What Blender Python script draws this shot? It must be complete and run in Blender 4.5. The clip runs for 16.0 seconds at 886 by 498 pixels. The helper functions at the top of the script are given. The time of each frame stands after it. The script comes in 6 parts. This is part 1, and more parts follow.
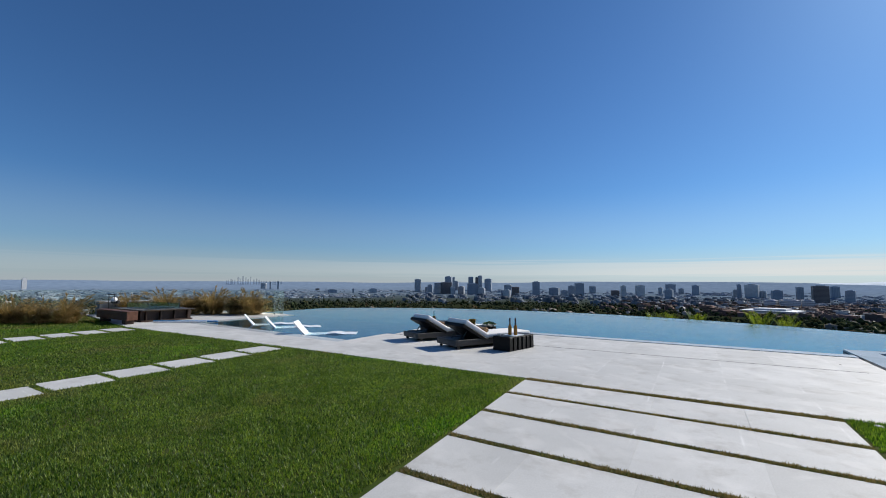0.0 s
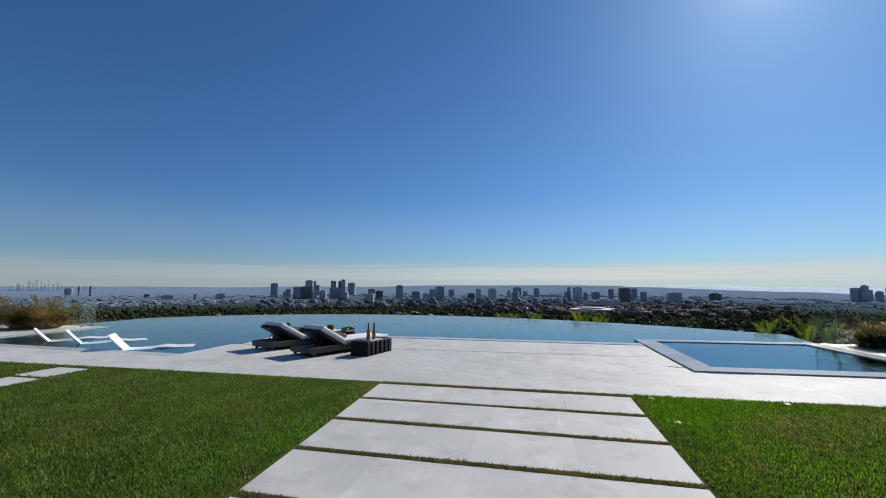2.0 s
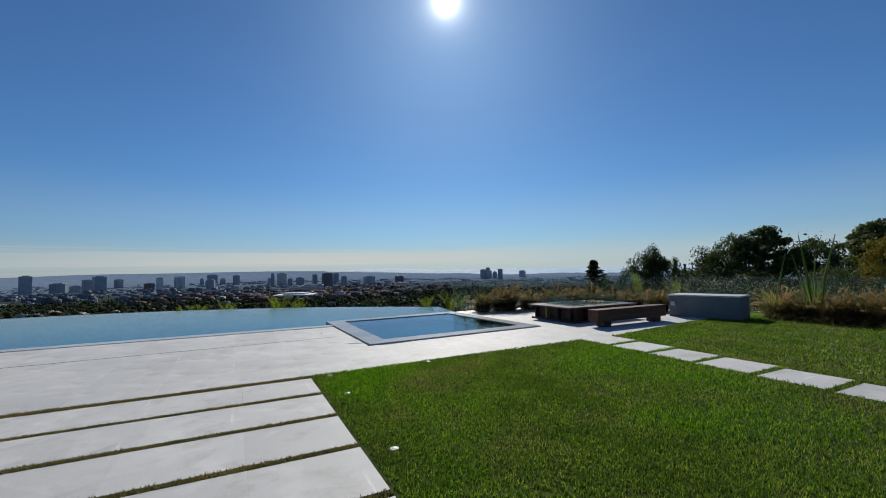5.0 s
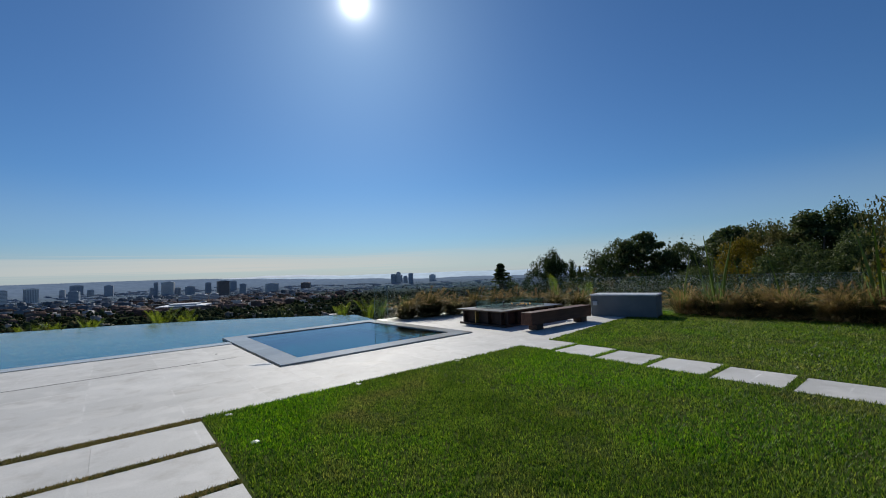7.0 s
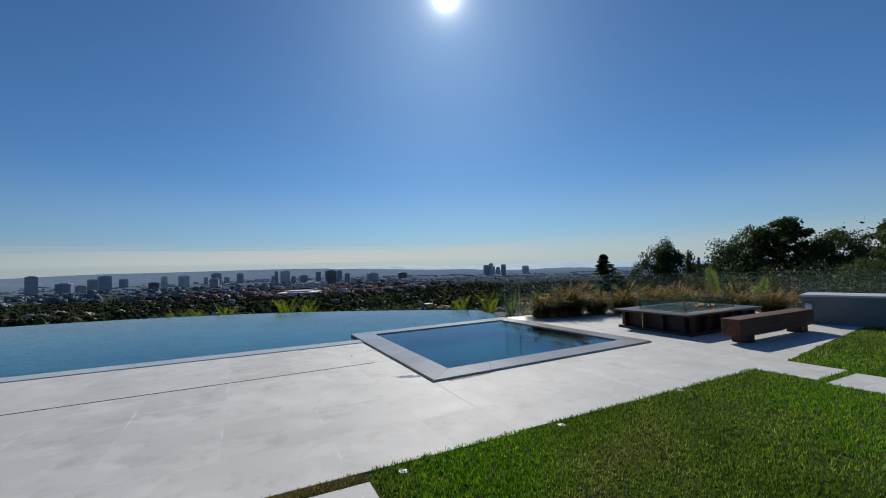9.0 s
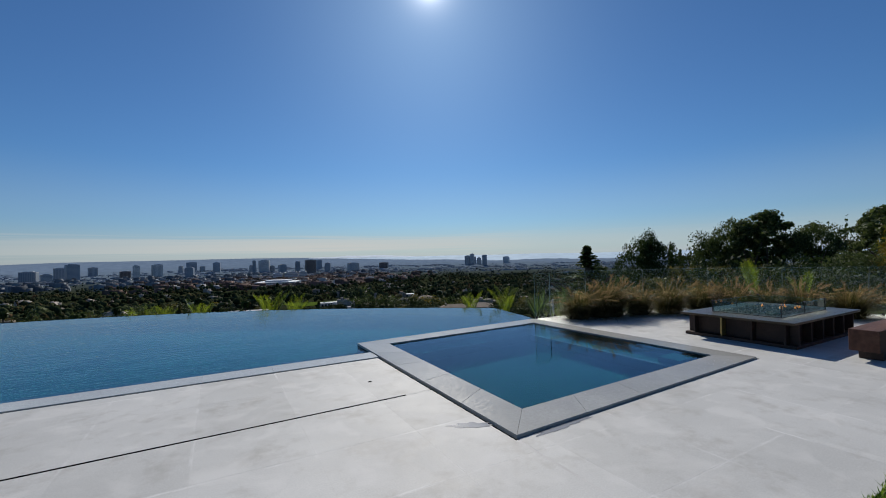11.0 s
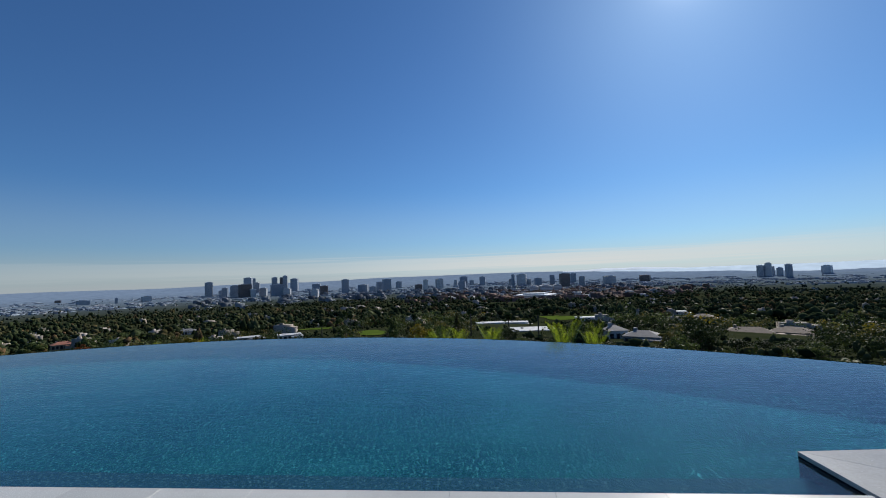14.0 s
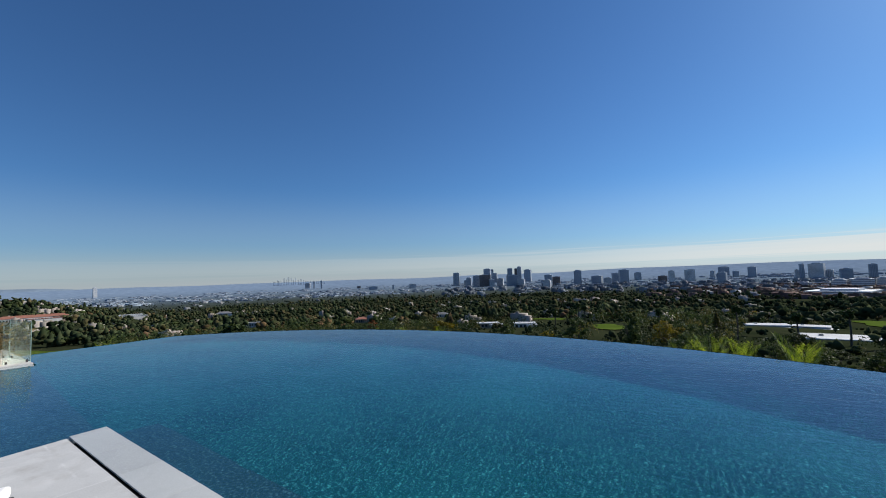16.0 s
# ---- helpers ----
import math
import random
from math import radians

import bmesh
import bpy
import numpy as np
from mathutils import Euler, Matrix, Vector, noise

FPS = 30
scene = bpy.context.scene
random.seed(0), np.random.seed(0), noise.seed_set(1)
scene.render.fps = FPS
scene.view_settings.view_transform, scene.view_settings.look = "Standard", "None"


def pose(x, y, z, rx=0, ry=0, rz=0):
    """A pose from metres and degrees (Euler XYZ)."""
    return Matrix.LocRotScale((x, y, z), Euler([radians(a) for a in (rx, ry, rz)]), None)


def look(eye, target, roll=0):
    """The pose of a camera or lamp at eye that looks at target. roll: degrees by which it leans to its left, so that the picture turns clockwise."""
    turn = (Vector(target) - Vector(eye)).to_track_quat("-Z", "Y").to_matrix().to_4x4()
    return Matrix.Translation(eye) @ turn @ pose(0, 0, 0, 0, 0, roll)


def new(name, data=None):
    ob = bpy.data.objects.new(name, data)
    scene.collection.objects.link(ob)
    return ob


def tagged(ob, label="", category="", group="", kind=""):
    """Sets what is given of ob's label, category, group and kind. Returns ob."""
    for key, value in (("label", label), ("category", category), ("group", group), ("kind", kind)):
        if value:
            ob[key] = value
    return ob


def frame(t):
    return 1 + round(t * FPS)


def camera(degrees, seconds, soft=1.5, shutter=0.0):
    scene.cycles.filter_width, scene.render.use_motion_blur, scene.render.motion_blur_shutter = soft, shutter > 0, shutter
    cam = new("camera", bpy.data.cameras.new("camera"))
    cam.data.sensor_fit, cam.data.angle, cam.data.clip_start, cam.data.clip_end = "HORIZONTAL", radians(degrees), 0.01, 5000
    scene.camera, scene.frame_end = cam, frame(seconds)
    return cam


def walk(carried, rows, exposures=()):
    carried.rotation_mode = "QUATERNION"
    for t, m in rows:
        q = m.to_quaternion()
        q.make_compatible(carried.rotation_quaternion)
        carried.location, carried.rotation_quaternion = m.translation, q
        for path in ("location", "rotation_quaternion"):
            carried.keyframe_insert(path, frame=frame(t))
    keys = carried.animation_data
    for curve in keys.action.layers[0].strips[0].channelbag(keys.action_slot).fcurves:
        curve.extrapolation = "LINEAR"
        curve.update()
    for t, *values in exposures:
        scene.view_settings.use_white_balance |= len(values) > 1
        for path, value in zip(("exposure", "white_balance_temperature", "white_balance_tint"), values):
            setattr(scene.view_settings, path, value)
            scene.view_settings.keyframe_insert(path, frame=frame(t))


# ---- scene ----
cam = camera(94.2, 16.0, 1.0)
PATH = [
    (0, (2.245, -5.861, 1.367), (1.202, -4.163, 1.534), 0.4),
    (0.5, (2.267, -5.879, 1.373), (1.331, -4.12, 1.544), 0.5),
    (1, (2.286, -5.846, 1.365), (1.485, -4.023, 1.547), 0.4),
    (1.5, (2.304, -5.847, 1.374), (1.673, -3.959, 1.563), 0.2),
    (2, (2.344, -5.858, 1.379), (1.901, -3.916, 1.568), 0.1),
    (2.5, (2.393, -5.864, 1.382), (2.152, -3.887, 1.561), -0.2),
    (3, (2.424, -5.862, 1.381), (2.391, -3.869, 1.553), -0.4),
    (3.5, (2.453, -5.878, 1.376), (2.642, -3.894, 1.545), -0.6),
    (4, (2.5, -5.871, 1.374), (2.938, -3.925, 1.522), -1.1),
    (4.5, (2.536, -5.913, 1.39), (3.223, -4.039, 1.511), -1.4),
    (5, (2.579, -5.897, 1.4), (3.472, -4.111, 1.506), -1.2),
    (7.5, (2.77, -4.398, 1.378), (4.038, -2.856, 1.496), -2.3),
    (8, (2.711, -3.867, 1.385), (3.786, -2.184, 1.497), -2.8),
    (8.5, (2.749, -3.36, 1.421), (3.675, -1.589, 1.52), -2.7),
    (9, (2.706, -2.878, 1.43), (3.587, -1.085, 1.518), -1.8),
    (11.5, (2.741, -0.313, 1.528), (3.711, 1.436, 1.56), -1.4),
    (12, (2.746, 0.223, 1.56), (3.632, 2.016, 1.606), -1.3),
    (12.5, (2.756, 0.812, 1.591), (3.463, 2.681, 1.66), -1.6),
    (13, (2.592, 1.293, 1.646), (3.016, 3.245, 1.745), -1.7),
    (13.5, (2.399, 1.75, 1.679), (2.5, 3.744, 1.806), -1.9),
    (14, (2.046, 2.029, 1.744), (1.859, 4.015, 1.885), -2.2),
    (14.5, (1.916, 2.53, 1.777), (1.505, 4.482, 1.915), -2.5),
    (15, (1.717, 3.021, 1.786), (1.097, 4.919, 1.912), -2.2),
    (15.5, (1.548, 3.409, 1.755), (0.662, 5.198, 1.876), -1.9),
    (16, (1.528, 3.813, 1.748), (0.332, 5.411, 1.886), -2.0),
]
walk(cam, [(t, look(e, a, r)) for t, e, a, r in PATH], [(0, 0.3, 6500, 10), (1.5, 0.2, 6500, 10), (3.5, -0.03, 6650, 10), (5, -0.03, 6650, 9), (9, -0.09, 6600, 9), (13, -0.04, 6600, 10), (14, 0.18, 6500, 10), (14.5, 0.27, 6500, 10), (16, 0.35, 6500, 10)])

# ---- world, sun, exposure ----
SUN_AZ, SUN_EL = radians(27.7), radians(34.0)
scene.view_settings.exposure = 0.0
sky_world = bpy.data.worlds.new("sky")
scene.world = sky_world
sky_world.use_nodes = True


def build_sky():
    nt = sky_world.node_tree
    nt.nodes.clear()
    N, Lk = nt.nodes.new, nt.links.new
    out, bg = N("ShaderNodeOutputWorld"), N("ShaderNodeBackground")
    sky = N("ShaderNodeTexSky")
    sky.sky_type, sky.sun_disc = "NISHITA", False
    sky.sun_elevation, sky.sun_rotation = SUN_EL, SUN_AZ
    sky.altitude, sky.air_density, sky.dust_density, sky.ozone_density = 250, 1.0, 0.35, 3.0
    co, sep = N("ShaderNodeTexCoord"), N("ShaderNodeSeparateXYZ")
    Lk(co.outputs["Generated"], sep.inputs[0])

    def ramp(stops, src):
        r = N("ShaderNodeValToRGB")
        r.color_ramp.interpolation = "EASE"
        e = r.color_ramp.elements
        e[0].position, e[0].color = stops[0][0], (stops[0][1],) * 3 + (1,)
        e[1].position, e[1].color = stops[-1][0], (stops[-1][1],) * 3 + (1,)
        for p, v in stops[1:-1]:
            k = e.new(p)
            k.color = (v, v, v, 1)
        Lk(src, r.inputs[0])
        return r.outputs[0]

    def mixc(fac, a, b):
        m = N("ShaderNodeMix")
        m.data_type = "RGBA"
        for sock, v in ((m.inputs[0], fac), (m.inputs[6], a), (m.inputs[7], b)):
            if hasattr(v, "is_output"):
                Lk(v, sock)
            else:
                sock.default_value = v
        return m.outputs[2]

    def math_(op, a, b):
        m = N("ShaderNodeMath")
        m.operation = op
        for i, v in enumerate((a, b)):
            if hasattr(v, "is_output"):
                Lk(v, m.inputs[i])
            else:
                m.inputs[i].default_value = v
        return m.outputs[0]

    # blue of the clear air, a pale haze layer near the horizon, a long thin cloud bank
    tint = N("ShaderNodeMix")
    tint.data_type, tint.blend_type = "RGBA", "MULTIPLY"
    tint.inputs[0].default_value = 1.0
    Lk(sky.outputs[0], tint.inputs[6])
    tint.inputs[7].default_value = SKY_TINT
    haze = ramp([(0.0, 1.0), (0.02, 0.75), (0.09, 0.22), (0.22, 0.0)], sep.outputs[2])
    west = ramp([(0.0, 0.0), (0.15, 0.1), (0.5, 0.8), (1.0, 1.0)], math_("ADD", math_("MULTIPLY", sep.outputs[0], 0.5), 0.5))
    col = mixc(math_("MULTIPLY", haze, 0.8), tint.outputs[2], mixc(west, SMOG, HAZE))
    stretch = N("ShaderNodeMapping")
    stretch.inputs["Scale"].default_value = (2.0, 2.0, 120.0)
    Lk(co.outputs["Generated"], stretch.inputs[0])
    puff = N("ShaderNodeTexNoise")
    puff.inputs["Scale"].default_value, puff.inputs["Detail"].default_value = 1.8, 8.0
    Lk(stretch.outputs[0], puff.inputs["Vector"])
    height = math_("ADD", sep.outputs[2], math_("MULTIPLY", math_("SUBTRACT", puff.outputs[0], 0.5), 0.034))
    bank = ramp([(0.0, 0.0), (0.012, 0.15), (0.026, 0.95), (0.045, 0.75), (0.056, 0.0)], height)
    side = ramp([(0.0, 0.08), (0.25, 0.30), (0.60, 1.0), (0.74, 0.75), (0.86, 0.2), (1.0, 0.05)], math_("ADD", math_("MULTIPLY", sep.outputs[0], 0.5), 0.5))
    col = mixc(math_("MULTIPLY", math_("MULTIPLY", bank, side), 0.88), col, CLOUD)
    # the sun's disc and the bright air round it
    dot = N("ShaderNodeVectorMath")
    dot.operation = "DOT_PRODUCT"
    Lk(co.outputs["Generated"], dot.inputs[0])
    dot.inputs[1].default_value = (math.sin(SUN_AZ) * math.cos(SUN_EL), math.cos(SUN_AZ) * math.cos(SUN_EL), math.sin(SUN_EL))
    near = math_("MAXIMUM", dot.outputs["Value"], 0.0)
    glow = math_("ADD", math_("ADD", math_("MULTIPLY", math_("POWER", near, 4200.0), 24.0), math_("MULTIPLY", math_("POWER", near, 1100.0), 8.0)), math_("ADD", math_("MULTIPLY", math_("POWER", near, 300.0), 1.8), math_("MULTIPLY", math_("POWER", near, 30.0), 0.65)))
    shine = N("ShaderNodeMix")
    shine.data_type, shine.blend_type = "RGBA", "ADD"
    shine.inputs[0].default_value = 1.0
    Lk(col, shine.inputs[6])
    Lk(glow, shine.inputs[7])
    Lk(shine.outputs[2], bg.inputs[0])
    bg.inputs[1].default_value = SKY_STRENGTH
    Lk(bg.outputs[0], out.inputs[0])


SKY_TINT, HAZE, SMOG, CLOUD, SKY_STRENGTH = (0.50, 0.84, 1.19, 1), (7.6, 8.4, 9.1, 1), (5.3, 5.7, 6.1, 1), (9.5, 9.6, 9.4, 1), 0.063
build_sky()
sun = new("sun", bpy.data.lights.new("sun", "SUN"))
sun.data.energy, sun.data.angle, sun.data.color = 4.4, radians(0.53), (1.0, 0.95, 0.87)
sun_way = Vector((math.sin(SUN_AZ) * math.cos(SUN_EL), math.cos(SUN_AZ) * math.cos(SUN_EL), math.sin(SUN_EL)))
sun.matrix_world = look(sun_way * 60, (0, 0, 0))


# ---- materials ----
def surface(name, dark, light, scale=3.0, rough=(0.5, 0.8), metal=0.0, bump=0.1, grain=60.0, spots=None, per=0.0, island=0.0, spec=0.5, stretch=(1, 1, 1), coat=0.0, thin=0.0, pale=None, outer=None, seams=0.0, joined=False):
    """Two-scale procedural surface; per / island: brightness shift from object to object or piece to piece."""
    m = bpy.data.materials.new(name)
    m.use_nodes = True
    nt = m.node_tree
    N, Lk = nt.nodes.new, nt.links.new
    bs = nt.nodes["Principled BSDF"]
    co, mp = N("ShaderNodeTexCoord"), N("ShaderNodeMapping")
    mp.inputs["Scale"].default_value = stretch
    place = N("ShaderNodeNewGeometry").outputs["Position"] if joined else co.outputs["Object"]
    Lk(place, mp.inputs[0])
    vec = mp.outputs[0]

    def nz(s, detail=5.0, rg=0.6):
        n = N("ShaderNodeTexNoise")
        n.inputs["Scale"].default_value, n.inputs["Detail"].default_value, n.inputs["Roughness"].default_value = s, detail, rg
        Lk(vec, n.inputs["Vector"])
        return n.outputs[0]

    def mx(fac, a, b, blend="MIX"):
        k = N("ShaderNodeMix")
        k.data_type, k.blend_type = "RGBA", blend
        for sock, v in ((k.inputs[0], fac), (k.inputs[6], a), (k.inputs[7], b)):
            if hasattr(v, "is_output"):
                Lk(v, sock)
            else:
                sock.default_value = v
        return k.outputs[2]

    def span(src, a, b, c, d):
        r = N("ShaderNodeMapRange")
        for i, v in enumerate((a, b, c, d)):
            r.inputs[i + 1].default_value = v
        Lk(src, r.inputs[0])
        return r.outputs[0]

    big, fine = nz(scale), nz(grain, 3.0)
    col = mx(span(big, 0.32, 0.68, 0, 1), (*dark, 1), (*light, 1))
    col = mx(span(fine, 0.3, 0.7, 0.0, 0.35), col, tuple(c * 0.62 for c in dark) + (1,))
    if spots:
        tone, amount, size = spots
        col = mx(span(nz(size, 4.0, 0.7), 0.52, 0.70, 0, amount), col, (*tone, 1))
    if pale:
        tone, amount, size = pale
        warp = N("ShaderNodeTexNoise")
        warp.inputs["Scale"].default_value, warp.inputs["Detail"].default_value, warp.inputs["Distortion"].default_value = size, 9.0, 0.5
        Lk(vec, warp.inputs["Vector"])
        col = mx(span(warp.outputs[0], 0.52, 0.66, 0, amount), col, (*tone, 1))
    if seams:
        # lime bloom that has crept out along some of the joints
        sp = N("ShaderNodeSeparateXYZ")
        Lk(place, sp.inputs[0])
        for axis, start, step in ((0, 5.86, 0.84), (1, 0.02, 0.82)):
            add, pp, cut = N("ShaderNodeMath"), N("ShaderNodeMath"), N("ShaderNodeMath")
            add.operation, pp.operation, cut.operation = "ADD", "PINGPONG", "MULTIPLY"
            wob = N("ShaderNodeMath")
            wob.operation = "MULTIPLY_ADD"
            Lk(nz(9.0), wob.inputs[0])
            wob.inputs[1].default_value, wob.inputs[2].default_value = 0.03, start + 20 * step - 0.015
            Lk(sp.outputs[axis], add.inputs[0])
            Lk(wob.outputs[0], add.inputs[1])
            Lk(add.outputs[0], pp.inputs[0])
            pp.inputs[1].default_value = step / 2
            Lk(span(pp.outputs[0], 0.001, 0.016, 1, 0), cut.inputs[0])
            Lk(span(nz(1.9 + 0.3 * axis, 5.0), 0.50, 0.66, 0, seams), cut.inputs[1])
            col = mx(cut.outputs[0], col, (0.74, 0.735, 0.72, 1))
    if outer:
        # fades to other tones with distance, which puts haze into the base colour
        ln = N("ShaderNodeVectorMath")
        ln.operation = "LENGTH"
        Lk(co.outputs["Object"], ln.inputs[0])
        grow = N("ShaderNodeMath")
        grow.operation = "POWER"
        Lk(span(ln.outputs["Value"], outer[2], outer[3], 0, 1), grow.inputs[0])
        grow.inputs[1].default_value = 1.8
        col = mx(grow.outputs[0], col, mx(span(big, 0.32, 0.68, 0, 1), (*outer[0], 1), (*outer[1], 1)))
    if per or island:
        if island:
            g = N("ShaderNodeNewGeometry")
            src, amt = g.outputs["Random Per Island"], island
        else:
            g = N("ShaderNodeObjectInfo")
            src, amt = g.outputs["Random"], per
        h = N("ShaderNodeHueSaturation")
        Lk(span(src, 0, 1, 1 - amt, 1 + amt), h.inputs["Value"])
        Lk(span(src, 0, 1, 0.5 + amt * 0.05, 0.5 - amt * 0.05), h.inputs["Hue"])
        Lk(col, h.inputs["Color"])
        col = h.outputs[0]
    Lk(col, bs.inputs["Base Color"])
    Lk(span(warp.outputs[0] if pale else fine, 0.3, 0.7, *rough), bs.inputs["Roughness"])
    bs.inputs["Metallic"].default_value = metal
    bs.inputs["Specular IOR Level"].default_value = spec
    bs.inputs["Coat Weight"].default_value = coat
    if bump:
        bp = N("ShaderNodeBump")
        bp.inputs["Strength"].default_value, bp.inputs["Distance"].default_value = bump, 0.01
        Lk(fine, bp.inputs["Height"])
        Lk(bp.outputs[0], bs.inputs["Normal"])
    if thin:
        tr, ms, br = N("ShaderNodeBsdfTranslucent"), N("ShaderNodeMixShader"), N("ShaderNodeHueSaturation")
        br.inputs["Value"].default_value, br.inputs["Saturation"].default_value = 1.9, 1.1
        Lk(col, br.inputs["Color"])
        Lk(br.outputs[0], tr.inputs["Color"])
        ms.inputs[0].default_value = thin
        Lk(bs.outputs[0], ms.inputs[1])
        Lk(tr.outputs[0], ms.inputs[2])
        Lk(ms.outputs[0], nt.nodes["Material Output"].inputs[0])
    return m


def glassy(name, tint, ior=1.45, rough=0.0, clear=1.0):
    m = bpy.data.materials.new(name)
    m.use_nodes = True
    bs = m.node_tree.nodes["Principled BSDF"]
    bs.inputs["Base Color"].default_value = (*tint, 1)
    bs.inputs["Transmission Weight"].default_value = clear
    bs.inputs["Roughness"].default_value = rough
    bs.inputs["IOR"].default_value = ior
    return m


def watery(name, tint, ripple, gloss, sheen=(1.0, 1.0, 1.0)):
    """Water: wind ripples at three sizes, a mirror-like skin by Fresnel over a clear tinted body."""
    m = bpy.data.materials.new(name)
    m.use_nodes = True
    nt = m.node_tree
    nt.nodes.remove(nt.nodes["Principled BSDF"])
    N, Lk = nt.nodes.new, nt.links.new
    co, mp = N("ShaderNodeTexCoord"), N("ShaderNodeMapping")
    mp.inputs["Rotation"].default_value = (0, 0, radians(-32))
    mp.inputs["Scale"].default_value = (0.42, 1.0, 1.0)
    Lk(co.outputs["Object"], mp.inputs[0])
    total = None
    for scale, weight in ((12.0, 1.3), (31.0, 0.36), (2.2, 1.2)):
        n, k = N("ShaderNodeTexNoise"), N("ShaderNodeMath")
        n.inputs["Scale"].default_value, n.inputs["Detail"].default_value, n.inputs["Distortion"].default_value = scale, 0.0, 0.5
        Lk(mp.outputs[0], n.inputs["Vector"])
        k.operation = "MULTIPLY_ADD"
        k.inputs[1].default_value = weight
        Lk(n.outputs[0], k.inputs[0])
        if total:
            Lk(total, k.inputs[2])
        else:
            k.inputs[2].default_value = 0.0
        total = k.outputs[0]
    bp = N("ShaderNodeBump")
    bp.inputs["Strength"].default_value, bp.inputs["Distance"].default_value = 1.0, ripple
    Lk(total, bp.inputs["Height"])
    fr, gl, rf, mix = N("ShaderNodeFresnel"), N("ShaderNodeBsdfGlossy"), N("ShaderNodeBsdfRefraction"), N("ShaderNodeMixShader")
    fr.inputs["IOR"].default_value = rf.inputs["IOR"].default_value = 1.33
    gl.distribution = "BECKMANN"
    gl.inputs["Color"].default_value, gl.inputs["Roughness"].default_value = (*sheen, 1), gloss
    rf.inputs["Color"].default_value, rf.inputs["Roughness"].default_value = (*tint, 1), 0.0
    for node in (fr, gl, rf):
        Lk(bp.outputs[0], node.inputs["Normal"])
    Lk(fr.outputs[0], mix.inputs[0])
    Lk(rf.outputs[0], mix.inputs[1])
    Lk(gl.outputs[0], mix.inputs[2])
    Lk(mix.outputs[0], nt.nodes["Material Output"].inputs[0])
    return m


STONE = surface("limestone", (0.475, 0.474, 0.455), (0.59, 0.588, 0.566), 0.7, (0.60, 0.68), bump=0.06, grain=90, spots=((0.375, 0.362, 0.335), 0.75, 2.4), per=0.055, spec=0.2, pale=((0.64, 0.63, 0.605), 0.42, 2.6), seams=0.60, joined=True)
COPING = surface("wet_limestone", (0.44, 0.45, 0.43), (0.54, 0.55, 0.525), 1.1, (0.20, 0.30), bump=0, grain=160, spots=((0.33, 0.33, 0.32), 0.5, 2.2), per=0.08, spec=0.2, joined=True)
SOIL = surface("lawn_soil", (0.040, 0.062, 0.014), (0.066, 0.090, 0.020), 1.3, (0.85, 0.98), bump=0.3, grain=45, spots=((0.10, 0.088, 0.035), 0.6, 0.8), spec=0.02)
BLADE = surface("grass_blade", (0.058, 0.112, 0.015), (0.125, 0.200, 0.033), 1.8, (0.42, 0.55), bump=0, grain=12, spots=((0.21, 0.165, 0.070), 0.5, 0.6), island=0.85, thin=0.44, spec=0.26, pale=((0.085, 0.225, 0.018), 0.55, 0.36))
# teal flecks are pebble finish and also painted ripple light on the floor
PLASTER = surface("pool_plaster", (0.001, 0.030, 0.048), (0.005, 0.064, 0.084), 0.5, (0.6, 0.8), bump=0.2, grain=26, spots=((0.055, 0.28, 0.31), 1.0, 26), spec=0.0)
SHELF = surface("speckled_shelf", (0.008, 0.034, 0.056), (0.014, 0.052, 0.078), 0.5, (0.6, 0.8), bump=0.1, grain=30, spots=((0.08, 0.17, 0.21), 0.9, 30), spec=0.0)
WATER = watery("pool_water", (0.80, 0.96, 1.0), 0.0024, 0.06, (0.92, 0.97, 1.0))
STILL = watery("spa_water", (0.82, 0.97, 1.0), 0.0006, 0.03, (0.80, 0.90, 1.0))
GLASS = glassy("clear_glass", (0.86, 0.95, 0.92), 1.28, 0.0, 0.972)
RUST = surface("weathered_steel", (0.034, 0.020, 0.015), (0.078, 0.044, 0.030), 2.0, (0.45, 0.7), metal=0.35, bump=0.15, grain=70)
# near-black fill, set almost flush; its colour replaces the shade in open gaps
DARKGAP = surface("slot_shadow_fill", (0.006, 0.006, 0.006), (0.010, 0.010, 0.010), 4, (0.8, 0.95), bump=0, spec=0.0)
GUARD = glassy("green_tinted_glass", (0.66, 0.84, 0.78), 1.5)
LEAF = surface("foliage", (0.026, 0.043, 0.013), (0.060, 0.082, 0.024), 0.05, (0.5, 0.7), bump=0, grain=2, island=0.4, thin=0.15, spots=((0.10, 0.075, 0.025), 0.6, 0.06), spec=0.08)
LEAF_FAR = surface("suburb_foliage", (0.024, 0.036, 0.018), (0.060, 0.074, 0.034), 0.02, (0.7, 0.9), bump=0, grain=0.45, island=0.6, spots=((0.095, 0.066, 0.030), 0.7, 0.02), spec=0.0)
LEAF_BRONZE = surface("bronze_foliage", (0.070, 0.050, 0.026), (0.125, 0.090, 0.042), 0.03, (0.7, 0.9), bump=0, grain=0.5, island=0.5, spec=0.0)
# greens greyed, then paled, with distance: haze mixed into the leaf colour
LEAF_PLAIN = surface("haze_greyed_foliage", (0.040, 0.052, 0.044), (0.072, 0.086, 0.066), 0.01, (0.7, 0.9), bump=0, grain=0.25, island=0.4, spots=((0.095, 0.078, 0.056), 0.5, 0.012), spec=0.0)
LEAF_HAZE = surface("haze_paled_foliage", (0.098, 0.125, 0.152), (0.135, 0.165, 0.195), 0.006, (0.8, 0.95), bump=0, grain=0.1, island=0.25, spec=0.0)
